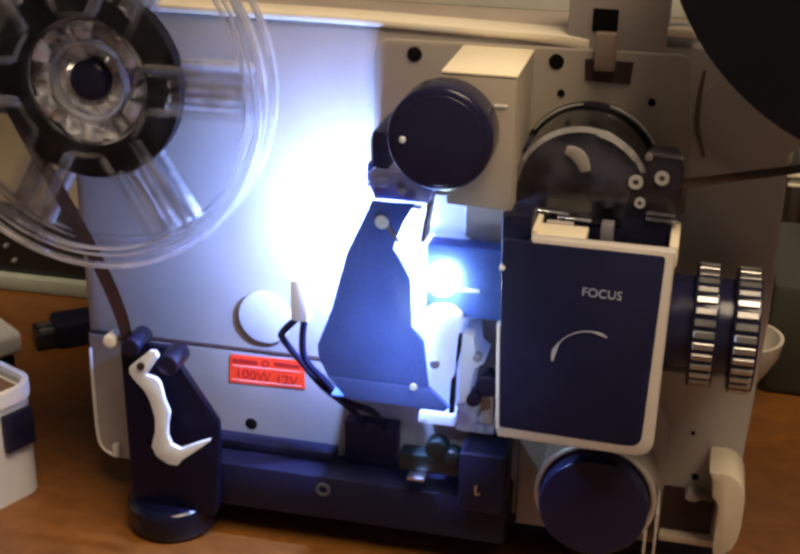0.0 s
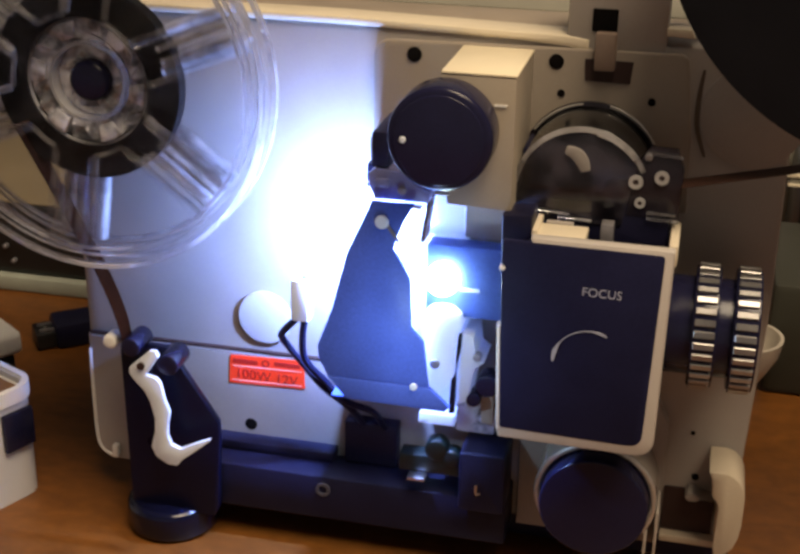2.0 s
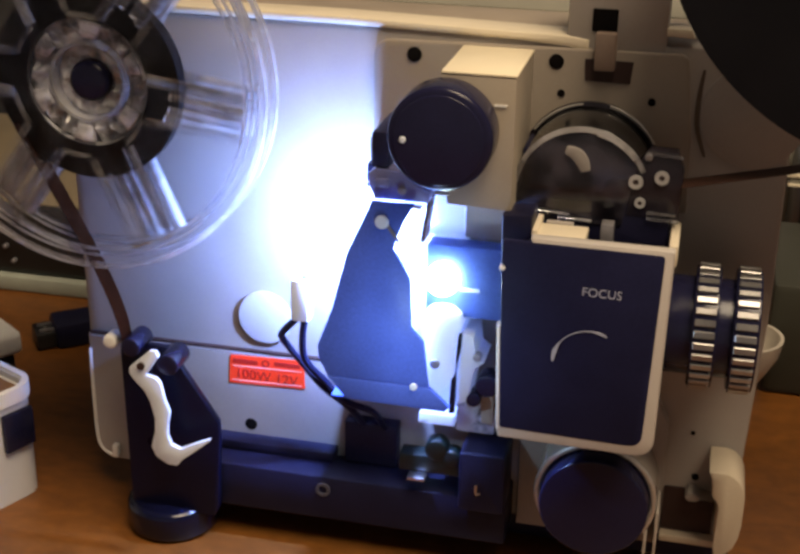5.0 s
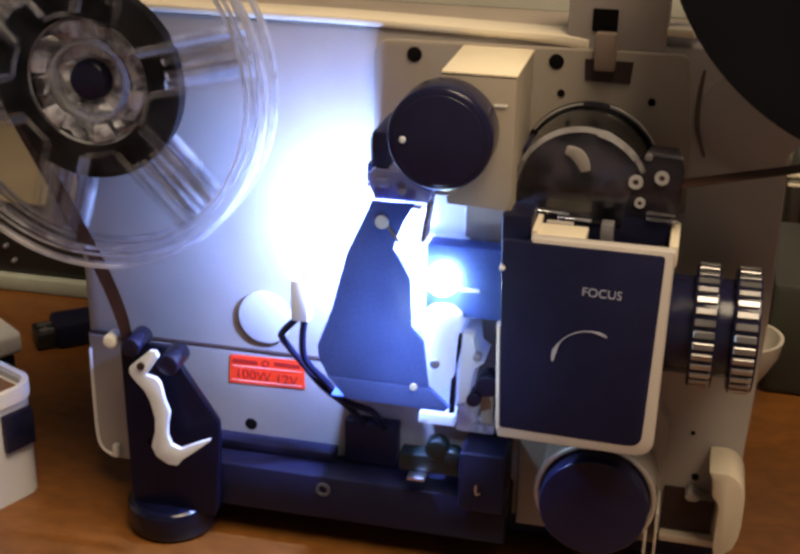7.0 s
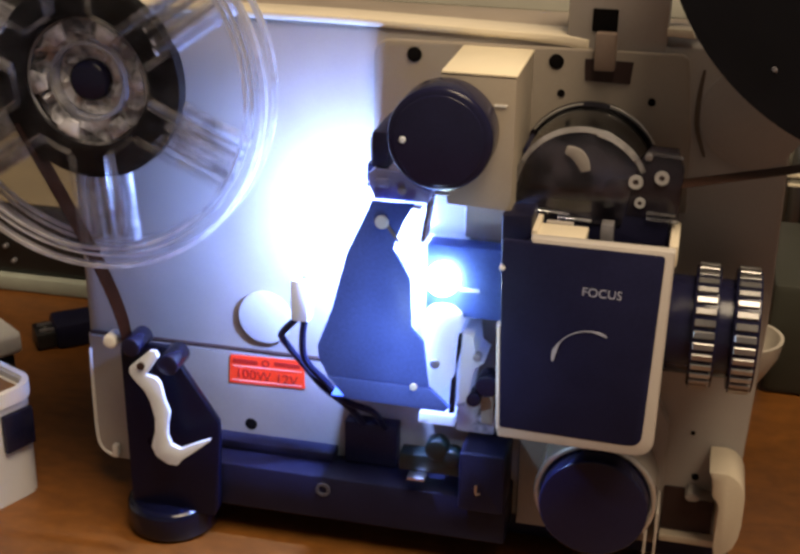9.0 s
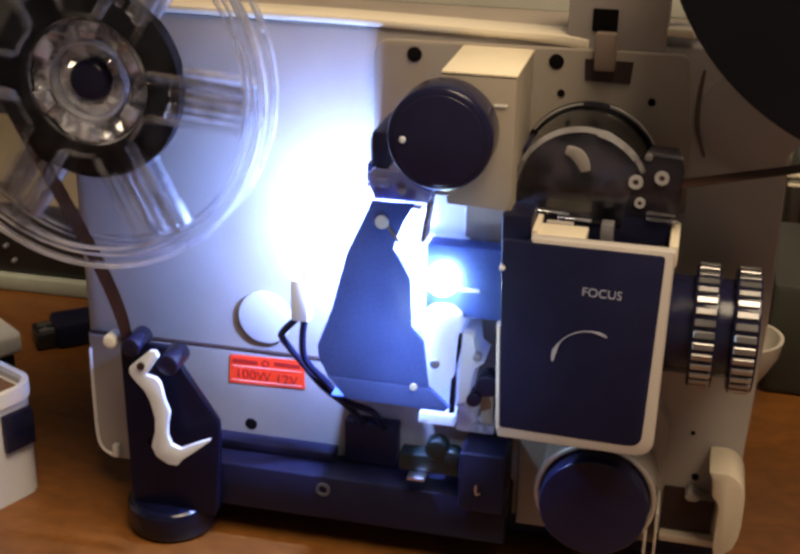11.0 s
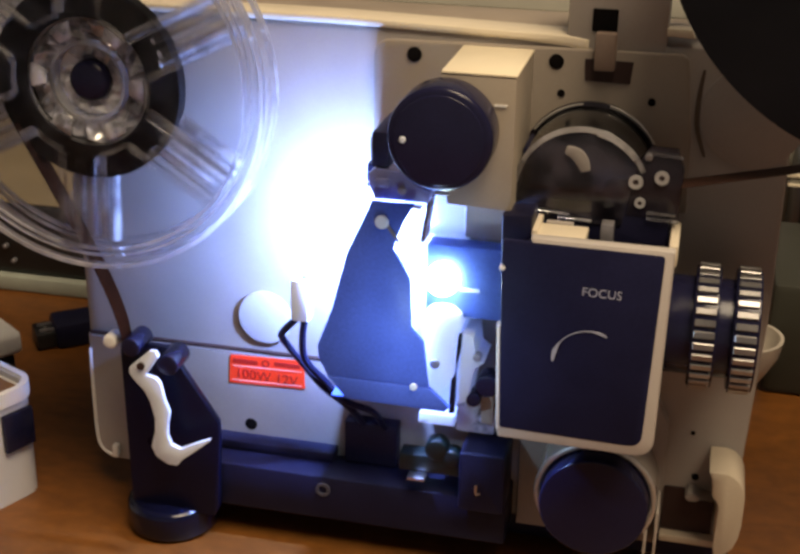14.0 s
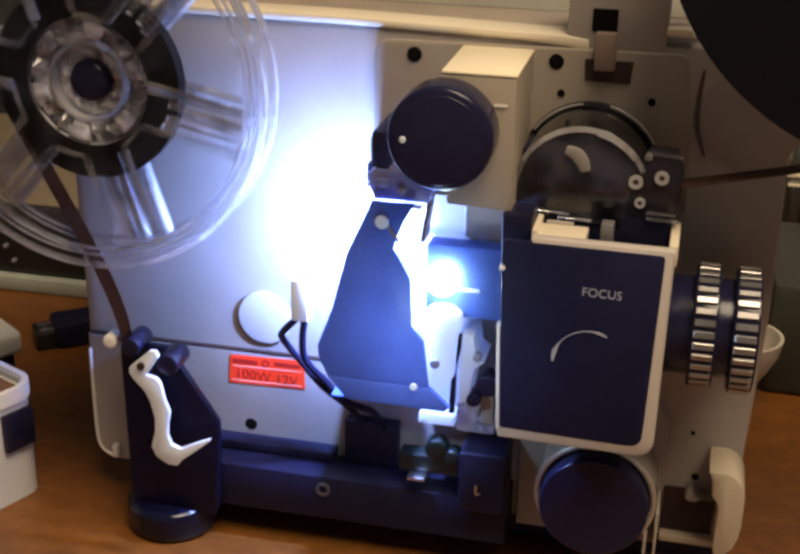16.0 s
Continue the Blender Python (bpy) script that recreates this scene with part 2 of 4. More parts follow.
def prism(bm, outline, y0, y1, bevel=0.0, seg=2):
    """An outline in x, z, extruded from y0 to y1."""
    a = [bm.verts.new((x, y0, z)) for x, z in outline]
    b = [bm.verts.new((x, y1, z)) for x, z in outline]
    faces = [bm.faces.new(a), bm.faces.new(b[::-1])]
    for i in range(len(a)):
        j = (i + 1) % len(a)
        faces.append(bm.faces.new((a[i], b[i], b[j], a[j])))
    if bevel:
        bmesh.ops.recalc_face_normals(bm, faces=faces)
        es = [e for e in set(faces[0].edges) | set(faces[1].edges)]
        bmesh.ops.bevel(bm, geom=es, offset=bevel, segments=seg, affect="EDGES", profile=0.5)
    return bm


def ring(bm, c, r0, r1, y0, y1, seg=96, start=0.0, sweep=360.0):
    """A flat ring (or an arc of one) round the y axis."""
    full = abs(sweep - 360) < 1e-6
    n = seg if full else seg + 1
    rows = []
    for i in range(n):
        a = radians(start + sweep * i / seg)
        rows.append([bm.verts.new((c[0] + r * math.cos(a), y, c[1] + r * math.sin(a))) for r, y in ((r0, y0), (r1, y0), (r1, y1), (r0, y1))])
    for i in range(seg):
        p, q = rows[i], rows[(i + 1) % n]
        for k in range(4):
            bm.faces.new((p[k], p[(k + 1) % 4], q[(k + 1) % 4], q[k]))
    if not full:
        bm.faces.new(rows[0])
        bm.faces.new(rows[-1][::-1])
    return bm


def tube(bm, pts, r, seg=8):
    pts = [Vector(p) for p in pts]
    rows = []
    for i, p in enumerate(pts):
        d = (pts[min(i + 1, len(pts) - 1)] - pts[max(i - 1, 0)]).normalized()
        u = d.cross(Vector((0.3, 1, 0.2))).normalized()
        w = d.cross(u)
        rows.append([bm.verts.new(p + r * (math.cos(t) * u + math.sin(t) * w)) for t in (2 * math.pi * k / seg for k in range(seg))])
    for a, b in zip(rows, rows[1:]):
        for k in range(seg):
            bm.faces.new((a[k], a[(k + 1) % seg], b[(k + 1) % seg], b[k]))
    bm.faces.new(rows[0])
    bm.faces.new(rows[-1][::-1])
    return bm


def curve(pts, n=8):
    """A smooth line through a few points."""
    pts = [Vector(p) for p in pts]
    out = []
    for i in range(len(pts) - 1):
        a, b, c, d = pts[max(i - 1, 0)], pts[i], pts[i + 1], pts[min(i + 2, len(pts) - 1)]
        for k in range(n):
            t = k / n
            out.append(0.5 * ((2 * b) + (c - a) * t + (2 * a - 5 * b + 4 * c - d) * t * t + (3 * b - a - 3 * c + d) * t ** 3))
    out.append(pts[-1])
    return out


def band(bm, pts, widths, y0, y1, bevel=0.0):
    """A flat bar that follows a line in x, z, with a width at each point."""
    pts = [Vector((p[0], p[1])) for p in pts]
    left, right = [], []
    for i, p in enumerate(pts):
        d = (pts[min(i + 1, len(pts) - 1)] - pts[max(i - 1, 0)]).normalized()
        nrm = Vector((-d.y, d.x)) * widths[i] / 2
        left.append(p + nrm)
        right.append(p - nrm)
    return prism(bm, left + right[::-1], y0, y1, bevel)


def ribbon(bm, pts, y0, y1, thick=0.25):
    """Film seen along its edge: a line in x, z, as wide as from y0 to y1."""
    return band(bm, pts, [thick] * len(pts), y0, y1)


def rounded(x0, x1, z0, z1, r, n=6):
    out = []
    for cx, cz, a0 in ((x1 - r, z1 - r, 0), (x0 + r, z1 - r, 90), (x0 + r, z0 + r, 180), (x1 - r, z0 + r, 270)):
        for k in range(n + 1):
            a = radians(a0 + 90 * k / n)
            out.append((cx + r * math.cos(a), cz + r * math.sin(a)))
    return out


def corners(pts, r, n=5):
    """An outline in x, z with its corners rounded to the radii r."""
    out, m = [], len(pts)
    for i, p in enumerate(pts):
        p = Vector(p)
        a, b = (Vector(pts[i - 1]) - p).normalized(), (Vector(pts[(i + 1) % m]) - p).normalized()
        rr = r[i] if isinstance(r, (list, tuple)) else r
        for k in range(n + 1):
            t = k / n
            q = p + a * rr * (1 - t) ** 2 + b * rr * t ** 2
            out.append((q.x, q.y))
    return out


def hoop(bm, c, y, r, thick, seg=128):
    """A round wire ring about the y axis."""
    rows = []
    for i in range(seg):
        a = 2 * math.pi * i / seg
        rows.append([bm.verts.new((c[0] + (r + thick * math.cos(t)) * math.cos(a), y + thick * math.sin(t), c[1] + (r + thick * math.cos(t)) * math.sin(a))) for t in (2 * math.pi * k / 8 for k in range(8))])
    for i in range(seg):
        p, q = rows[i], rows[(i + 1) % seg]
        for k in range(8):
            bm.faces.new((p[k], p[(k + 1) % 8], q[(k + 1) % 8], q[k]))
    return bm


def crystal(bm, c, r0, r1, y, rise, rings, seg, seed):
    """A pressed ring whose face is broken into small uneven facets."""
    rnd = random.Random(seed)
    rows = []
    for j in range(rings + 1):
        r = r0 + (r1 - r0) * j / rings
        edge = j in (0, rings)
        rows.append([])
        for i in range(seg):
            a = 2 * math.pi * (i + (0 if edge else 0.35 * rnd.uniform(-1, 1))) / seg
            rr = r + (0 if edge else 0.3 * (r1 - r0) / rings * rnd.uniform(-1, 1))
            rows[-1].append(bm.verts.new((c[0] + rr * math.cos(a), y - (0.2 if edge else rnd.uniform(0.1, 1)) * rise, c[1] + rr * math.sin(a))))
    back = [[bm.verts.new((c[0] + r * math.cos(2 * math.pi * i / seg), -18, c[1] + r * math.sin(2 * math.pi * i / seg))) for i in range(seg)] for r in (r0, r1)]
    rows = [back[0]] + rows + [back[1]]
    for p, q in zip(rows, rows[1:]):
        for i in range(seg):
            k = (i + 1) % seg
            bm.faces.new((p[i], p[k], q[k]))
            bm.faces.new((p[i], q[k], q[i]))
    for i in range(seg):
        k = (i + 1) % seg
        bm.faces.new((back[1][i], back[1][k], back[0][k], back[0][i]))
    return bm


def words(name, text, size, x, y, z, material, parent, turn=0.0, stretch=1.0):
    data = bpy.data.curves.new(name, "FONT")
    data.body, data.size, data.extrude = text, size * MM, 0.00008
    data.align_x, data.align_y = "CENTER", "CENTER"
    ob = new(name, data)
    bpy.context.view_layer.update()
    me = bpy.data.meshes.new_from_object(ob)
    bpy.data.objects.remove(ob)
    me.transform(Matrix.Translation(W(x, y, z)) @ Matrix.Rotation(radians(turn), 4, "Y") @ Matrix.Rotation(math.pi / 2, 4, "X") @ Matrix.Diagonal((stretch, 1, 1, 1)))
    me.materials.append(material)
    ob = new(name, me)
    ob.parent = parent
    return ob


B = bmesh.new

# ---------------------------------------------------------------- room
fl = B()
box(fl, -2000, 2000, -2000, 1500, -H - 20, -H)
tagged(part("floor", fl, TABLEWOOD), "brown wooden floor of the room", "floor", kind="structure")
for nm, a in (("wall_north", (-2000, 2000, 1500, 1600)), ("wall_south", (-2000, 2000, -2100, -2000)), ("wall_east", (2000, 2100, -2000, 1500)), ("wall_west", (-2100, -2000, -2000, 1500))):
    w = B()
    box(w, a[0], a[1], a[2], a[3], -H, 1675)
    tagged(part(nm, w, WALL), "plain pale grey painted room wall", "wall", kind="structure")
w = B()
box(w, -2100, 2100, -2100, 1600, 1675, 1775)
tagged(part("ceiling", w, WALL), "plain pale grey painted ceiling", "ceiling", kind="structure")

# table
table = thing("table", "brown varnished wooden table with a streaky grain", "table", (0, 0, 0))
w = B()
box(w, -700, 700, -520, 520, TABLE - 28, TABLE, 3)
part("tabletop", w, TABLEWOOD, table)
for x in (-650, 650):
    for y in (-470, 470):
        w = B()
        box(w, x - 30, x + 30, y - 30, y + 30, -H, TABLE - 28, 3)
        part("leg", w, TABLEWOOD, table)

# ---------------------------------------------------------------- projector
pro = thing("film_projector", "beige and black cine film projector with its lamp lit", "film projector", (0, 0, (H + TABLE) * MM))


def P(name, bm, material, label="", parent=None):
    ob = part(name, bm, material, parent or pro, label)
    if parent is None:
        ob.matrix_parent_inverse = Matrix.Translation((0, 0, -(H + TABLE) * MM))
    return ob


# case: a deep rounded box, with the lower cover set on it
w = B()
prism(w, corners([(-122.0, 87.3), (-120.3, -89.6), (121.5, -90), (125.2, 0), (124.5, 87.3)], [5, 7, 6, 6, 6]), 0, 112, 1.2)
case = P("case", w, CASE, "beige grey plastic case")
w = B()
prism(w, corners([(-120.8, -35.5), (-120.4, -89.4), (46, -89.4), (46, -35.5)], [1, 9, 2, 1]), -1.8, 1.2, 1.2, 4)
P("lower_cover", w, COVER, "beige grey lower front cover")
w = B()
box(w, -119.6, 44, -1.86, 0.2, -35.55, -34.9)
P("seam", w, CAVITY)
# top rim and recessed lid
w = B()
prism(w, [(-120, 88.0), (-20, 87.6), (40, 86.2), (53, 85.0), (60, 84.2), (60, 87.6), (53, 88.6), (-20, 90.2), (-120, 90.5)], -1.2, 12.5, 0.8)
P("top_rim", w, CREAM, "cream rim along the top of the case")
w = B()
prism(w, [(83.6, 90.2), (92.4, 89.8), (91.4, 92.6), (83.6, 92.8)], -0.8, 8, 0.5)
P("top_rim", w, CREAM, "cream rim along the top of the case")
w = B()
box(w, -119, 121, 13, 38, 87.4, 88.2, 0.3)
P("lid_ledge", w, LEDGE, "brownish grey ledge behind the rim")
w = B()
box(w, -119, 121, 38.5, 108, 87.4, 88.6, 0.4)
P("lid", w, OLIVE, "dull olive grey lid of the case")
w = B()
# white tube in place of the lamp's highlight on the cover edge
tube(w, curve([(-120.2, -1.6, -42), (-120.4, -1.6, -60), (-120.2, -1.6, -79), (-118.4, -1.6, -85.4), (-113.4, -1.6, -88.4)], 8), 0.75, 8)
P("edge_highlight", w, WHITE, "pale line for the highlight along the cover edge")
# raised plate that bears the film path
w = B()
prism(w, corners([(-9, 84.0), (30, 84.6), (91, 85.2), (94, 60), (95.2, 34), (44, 30), (44, -45), (-9, -45)], [6, 1, 3, 1, 1, 1, 1, 1]), -3.2, -0.1, 0.7)
P("mechanism_plate", w, PLATE, "beige grey raised mechanism plate")
# flat discs on the surface, hole shade in their colour
for x, z, r in ((4.5, 80.9, 2.5), (50.4, 81.7, 2.4), (52.5, 71.6, 1.25), (81.0, 70.8, 1.25)):
    w = B()
    cyl(w, (x, -3.1, z - 1), r, 0.9, seg=24, bevel=0.15)
    P("hole_disc", w, HOLESHADE)
for x, z, r in ((-56.4, -65.7, 2.4), (105.2, -46.9, 0.8), (107.6, -64.2, 1.3)):
    w = B()
    cyl(w, (x, -1.5 if x < 0 else 0, z), r, 0.9, seg=24, bevel=0.15)
    P("hole_disc", w, HOLESHADE)

w = B()
# flat strip on the case, shade beside the plate put into its colour
band(w, [(p.x, p.y) for p in curve([(96.2, 80.5, 0), (95.4, 72, 0), (95.6, 62, 0), (98.8, 52.5, 0)], 6)], [0.6 + 1.1 * math.sin(math.pi * (i + 1) / 20) for i in range(19)], -0.35, -0.05)
P("plate_edge_shade", w, BANDSHADE, "flat dark band for the shade beside the plate")

w = B()
cyl(w, (112.5, 0.3, 66.5), 16.5, 1.4, seg=72, bevel=0.38)
P("round_boss", w, CASE, "shallow round boss on the case")

# supply arm post with its latch
w = B()
prism(w, [(53, 84), (84, 84), (84, 104), (112, 128), (170, 136), (170, 152), (104, 148), (53, 116)], -0.5, 12, 1.2)
arm = P("supply_arm", w, CASE, "beige arm that carries the supply reel")
w = B()
prism(w, rounded(60.6, 68.5, 90.4, 97.6, 0.5), -0.9, -0.4)
P("square_hole_sheet", w, HOLESHADE)
w = B()
prism(w, [(59.4, 82.3), (74.5, 82.1), (73.9, 75.1), (59.8, 75.4)], -3.7, -3.1)
P("latch_recess", w, CAVITY, "flat dark red brown sheet for the recess")
w = B()
box(w, 62.4, 68.9, -7, -3, 79.4, 91.2, 0.6)
P("latch", w, LATCH, "beige sliding latch")

# tall cream block beside the upper roller
w = B()
prism(w, [(20.6, 83), (43.2, 83), (43.2, 41.6), (23.4, 42.4), (20.6, 55)], -38, -3, 0.6)
P("upper_block", w, BLOCKMAT, "cream plastic block of the film feed")
w = B()
box(w, 25.2, 40.2, -14, -3, 22.6, 42.2, 0.5)
P("block_foot", w, BLOCKMAT)
w = B()
# paler sheet on the block: the brightly lit top put into a colour
box(w, 20.5, 43.3, -38.1, -3, 83.1, 84.0, 0.3)
P("block_lit_top", w, LITCREAM, "block top, overhead light put into its paler cream")
w = B()
box(w, 36.8, 40.6, -38.4, -37.9, 74.2, 74.9)
P("tick_mark", w, WHITE)
# black round knob
w = B()
cyl(w, (22.7, -43, 66.1), 15.9, 14, bevel=1.8, seg=64)
knob = P("feed_knob", w, GLAREBLACK, "round black feed knob")
w = B()
cyl(w, (22.8, -50.4, 66.1), 13.7, 1.0, bevel=0.4, seg=64)
P("knob_face", w, GLAREBLACK, parent=knob)
w = B()
# small white dot on the knob face
cyl(w, (12.1, -51.0, 65.8), 1.0, 1.0, seg=16, bevel=0.3)
P("white_dot", w, LEVER, parent=knob)
w = B()
# white bead modelled in place of a glint under the knob
bmesh.ops.create_uvsphere(w, u_segments=16, v_segments=10, radius=1, matrix=Matrix.Translation((22.9, -44, 47.9)) @ Matrix.Diagonal((2.4, 1.2, 0.8, 1)))
P("knob_glint", w, LEVER, "small white bead for the glint under the knob", parent=knob)
w = B()
cyl(w, (23, -21, 66), 6, 36, seg=24)
P("knob_shaft", w, DULL)
w = B()
# unseen block added to keep the bulb's light off the plate
box(w, -7.4, -3.6, -18, -3.3, 38.5, 46.5, 0.4)
P("bulb_light_stop", w, MATTE, "added black block that keeps bulb light off the plate")
# bracket and sheet metal over the shield
w = B()
box(w, -3.2, 2.4, -28, -3, 49, 60.5, 0.8)
P("bracket", w, MATTE, "black film guide bracket")
w = B()
# deepened back to the plate so that it shades it from the bulb
prism(w, [(-4.2, 46.6), (-2.1, 48.6), (6.2, 47.9), (8.6, 45.6), (16.0, 41.4), (15.4, 38.4), (-2.0, 38.2), (-4.2, 42.8)], -28, -3.4, 0.5)
P("guide_block", w, GUIDEGREY, "grey metal film guide")
w = B()
tube(w, [(-9, -26, 42.6), (-4, -25, 42.9)], 0.25, 6)
P("pin", w, STEEL)
w = B()
box(w, -3.4, 13.2, -29, -26, 36.2, 37.4, 0.3)
P("guide_edge", w, STEEL)
w = B()
box(w, -1.6, 2.6, -29.4, -27.8, 42.6, 45.6, 0.4)
P("guide_tab", w, GUIDEGREY)
w = B()
cyl(w, (7, -28.6, 42), 1.5, 1.2, seg=18, bevel=0.3)
P("screw", w, DULL)
w = B()
box(w, -4.2, -2.8, -26, -20, 50.5, 58, 0.3)
P("bracket_spring", w, DULL)

# lamp shield: folded dark sheet before the bulb
SH = [(-2.5, 38.2), (11.6, 38.7), (8.0, 32.0), (5.9, 26.5), (4.8, 22.6), (6.2, 20.6), (10.8, 13.2), (11.3, -3.9), (15.5, -8.8), (17.5, -25.5), (-17.6, -25.5), (-20.6, -19), (-20.9, -14.6), (-15.9, -0.9), (-10.8, 18.8), (-9.8, 21.6)]
w = B()
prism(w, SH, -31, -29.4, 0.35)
shield = P("lamp_shield", w, SHIELD, "dark metal lamp shield, blue glare in its colour")
w = B()
prism(w, [(-17.6, -25.7), (17.6, -25.7), (24.9, -32.0), (23.0, -33.8), (-10.7, -33.4)], -31.2, -29, 0.3)
P("shield_lip", w, SHIELD, parent=shield)
w = B()
# hidden sheet added behind the lip to block bulb light downward
box(w, -17, 5, -28.8, -3.4, -34.6, -33.8, 0.3)
P("shield_light_stop", w, SHIELD, parent=shield)
w = B()
cyl(w, (1.2, -31.6, 32.0), 2.3, 1.4, seg=20, bevel=0.4)
P("screw", w, LEVER, parent=shield)
w = B()
band(w, [(2.5, 31.5), (7, 25.5)], [1.1, 0.9], -31.6, -31.1)
P("spring_wire", w, DULL, parent=shield)
w = B()
cyl(w, (12.5, -31.4, -25.6), 1.3, 1.2, seg=16, bevel=0.3)
P("screw", w, LEVER, parent=shield)
w = B()
box(w, -12, -9, -29.4, -3, -24, -22, 0.4)
P("shield_bracket", w, MATTE, parent=shield)

# bulb and its socket
w = B()
bmesh.ops.create_uvsphere(w, u_segments=20, v_segments=12, radius=1, matrix=Matrix.Translation((-7, -25, 17)) @ Matrix.Diagonal((2.6, 2.6, 5.5, 1)))
bulb = P("halogen_bulb", w, CLEAR, "clear glass halogen bulb")
w = B()
tube(w, [(-7 + 0.5 * math.cos(k), -25 + 0.5 * math.sin(k), 14 + 0.25 * k) for k in range(24)], 0.12, 6)
P("filament", w, BULB, "glowing filament", parent=bulb)
w = B()
cyl(w, (-7, -12.5, 17), 1.3, 19, seg=24, bevel=0.5)
P("bulb_holder", w, CERAMIC)
w = B()
box(w, -31.6, -25.2, -27, -21.5, -8.8, 6.4, 0.9)
sock = P("plug_socket", w, CERAMIC, "white ceramic lamp connector")
w = B()
box(w, -28, -25.6, -25.5, -23.5, 6.2, 7.8, 0.3)
P("terminal", w, DULL, parent=sock)
for pts in ([(-30.2, -24, -8.8), (-35.6, -23, -15), (-36.2, -21, -19), (-31, -15, -31), (-24, -14, -39.5), (-15, -14, -46), (-11, -7, -56.5)],
            [(-27.4, -24, -8.8), (-29.0, -22, -17.5), (-28.6, -20, -26.5), (-23, -15, -36.5), (-15.5, -15, -43.5), (-6, -14, -47), (-3, -7, -57)]):
    w = B()
    tube(w, curve(pts, 6), 1.25, 8)
    P("wire", w, MATTE, "black insulated lamp wire")
w = B()
box(w, -18.2, 1.6, -8, -1.8, -72.5, -55.4, 0.8)
P("terminal_block", w, MATTE, "black terminal block")

# round white button, sticker and small prints
w = B()
cyl(w, (-50.0, -0.7, -21.3), 10.3, 1.5, seg=64, bevel=0.6)
P("white_button", w, BUTTON, "round white push button")
w = B()
prism(w, corners([(-63.6, -37.3), (-35.2, -36.6), (-34.8, -47.9), (-64.3, -48.9)], 0.6), -2.1, -1.65)
lab = P("sticker", w, RED, "red rating sticker")
words("lettering", "100W 12V", 5.4, -49.6, -2.2, -44.9, INK, lab, 1.5, 1.02)
for x0, x1, z in ((-62.4, -53, -39.4), (-46.4, -36.6, -38.9)):
    w = B()
    box(w, x0, x1, -2.25, -2.1, z - 0.8, z + 0.8)
    P("printed_bar", w, INK, parent=lab)
w = B()
ring(w, (-49.8, -39.3), 0.9, 1.5, -2.25, -2.1, 20)
P("printed_ring", w, INK, parent=lab)
for x0, x1, z in ((-62.8, -36.0, -41.5), (-63.2, -36.0, -47.4)):
    w = B()
    prism(w, [(x0, z - 0.3), (x1, z + 0.3), (x1, z + 0.65), (x0, z + 0.05)], -2.22, -2.1)
    P("printed_line", w, PALEINK, parent=lab)
for x0, x1 in ((-62.5, -56), (-55, -48), (-47, -40)):
    w = B()
    box(w, x0, x1, -1.75, -1.6, -54.0, -53.2)
    P("printed_bar", w, FAINT)

# film gate: white plates, lens carrier and aperture
w = B()
prism(w, [(2, 30), (24, 30), (27, -2), (27, -44), (10, -44), (6, -14)], -9, -3.3, 0.6)
P("gate_plate", w, MILKY, "white film gate plate")
w = B()
prism(w, [(15.1, 39.5), (16.9, 39.3), (25.0, 37.5), (25.1, 24.6), (21, 23.5), (13.4, 23.9), (14.7, 31.9)], -16.5, -9, 0.5)
P("gate_block", w, MILKY, "white gate block")
w = B()
ribbon(w, [(15.2, 38.5, 0), (14.3, 31.7, 0), (13.3, 24.3, 0)], -26, -18, 1.1)
P("film_run", w, FILMTAIL, "dark film running into the gate")
w = B()
prism(w, [(6.0, 23.9), (6.9, 28.3), (8.2, 32.6), (10.4, 33.8), (12.2, 32.4), (12.5, 24.9)], -22, -19, 0.4)
P("gate_lever", w, MILKY)
w = B()
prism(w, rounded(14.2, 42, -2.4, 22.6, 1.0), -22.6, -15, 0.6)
car = P("lens_carrier", w, CARRIER, "dark lens carrier, blue glare in its colour")
w = B()
box(w, 25.6, 32.0, -23.1, -22.5, 7.2, 8.3)
P("index_mark", w, PRINT, parent=car)
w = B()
# emissive sphere added in place of the glare at the gate
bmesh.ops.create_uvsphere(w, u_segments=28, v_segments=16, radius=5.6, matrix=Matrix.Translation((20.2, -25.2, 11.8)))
P("gate_glare_ball", w, glow_mat("gate_glare", (0.72, 0.93, 1.0), 55.0), "glowing ball that imitates the glare at the film gate")
w = B()
box(w, 11.2, 13.8, -24, -9, -10, 25.4, 0.5)
P("pressure_plate", w, MILKY, "white pressure plate")
w = B()
prism(w, [(15.2, 0.1), (16.9, 1.6), (20.3, 2.3), (23.8, 1.8), (26.6, -0.4), (27.4, -4.0), (25.7, -7.2), (25.0, -15.5), (24.8, -23.2), (21.8, -28.2), (17.7, -30.1), (16.1, -24.3)], -26, -15, 0.8)
P("loop_guide", w, MILKY, "white lower loop guide")
w = B()
cyl(w, (18.5, -26.3, -18.7), 1.7, 1.2, seg=20, bevel=0.3)
P("screw", w, DULL)
w = B()
prism(w, [(23.9, -9.6), (26.2, -9.6), (26.2, -14.5), (24.9, -22), (24.7, -39), (22.8, -39.2), (23.4, -25)], -22, -19, 0.4)
P("film_channel", w, MATTE, "dark vertical film channel")
w = B()
prism(w, [(27.4, -7.5), (30.9, -8.4), (31.8, -15.6), (34.7, -17.9), (32.0, -20.1), (31.1, -23.7), (29.7, -32.8), (26.2, -34.5), (26.2, -22.1)], -24, -8, 0.7)
P("roller_guard", w, MILKY)
w = B()
cyl(w, (32.5, -23.5, -15.5), 1.4, 3, seg=18, bevel=0.3)
P("screw", w, DULL)
w = B()
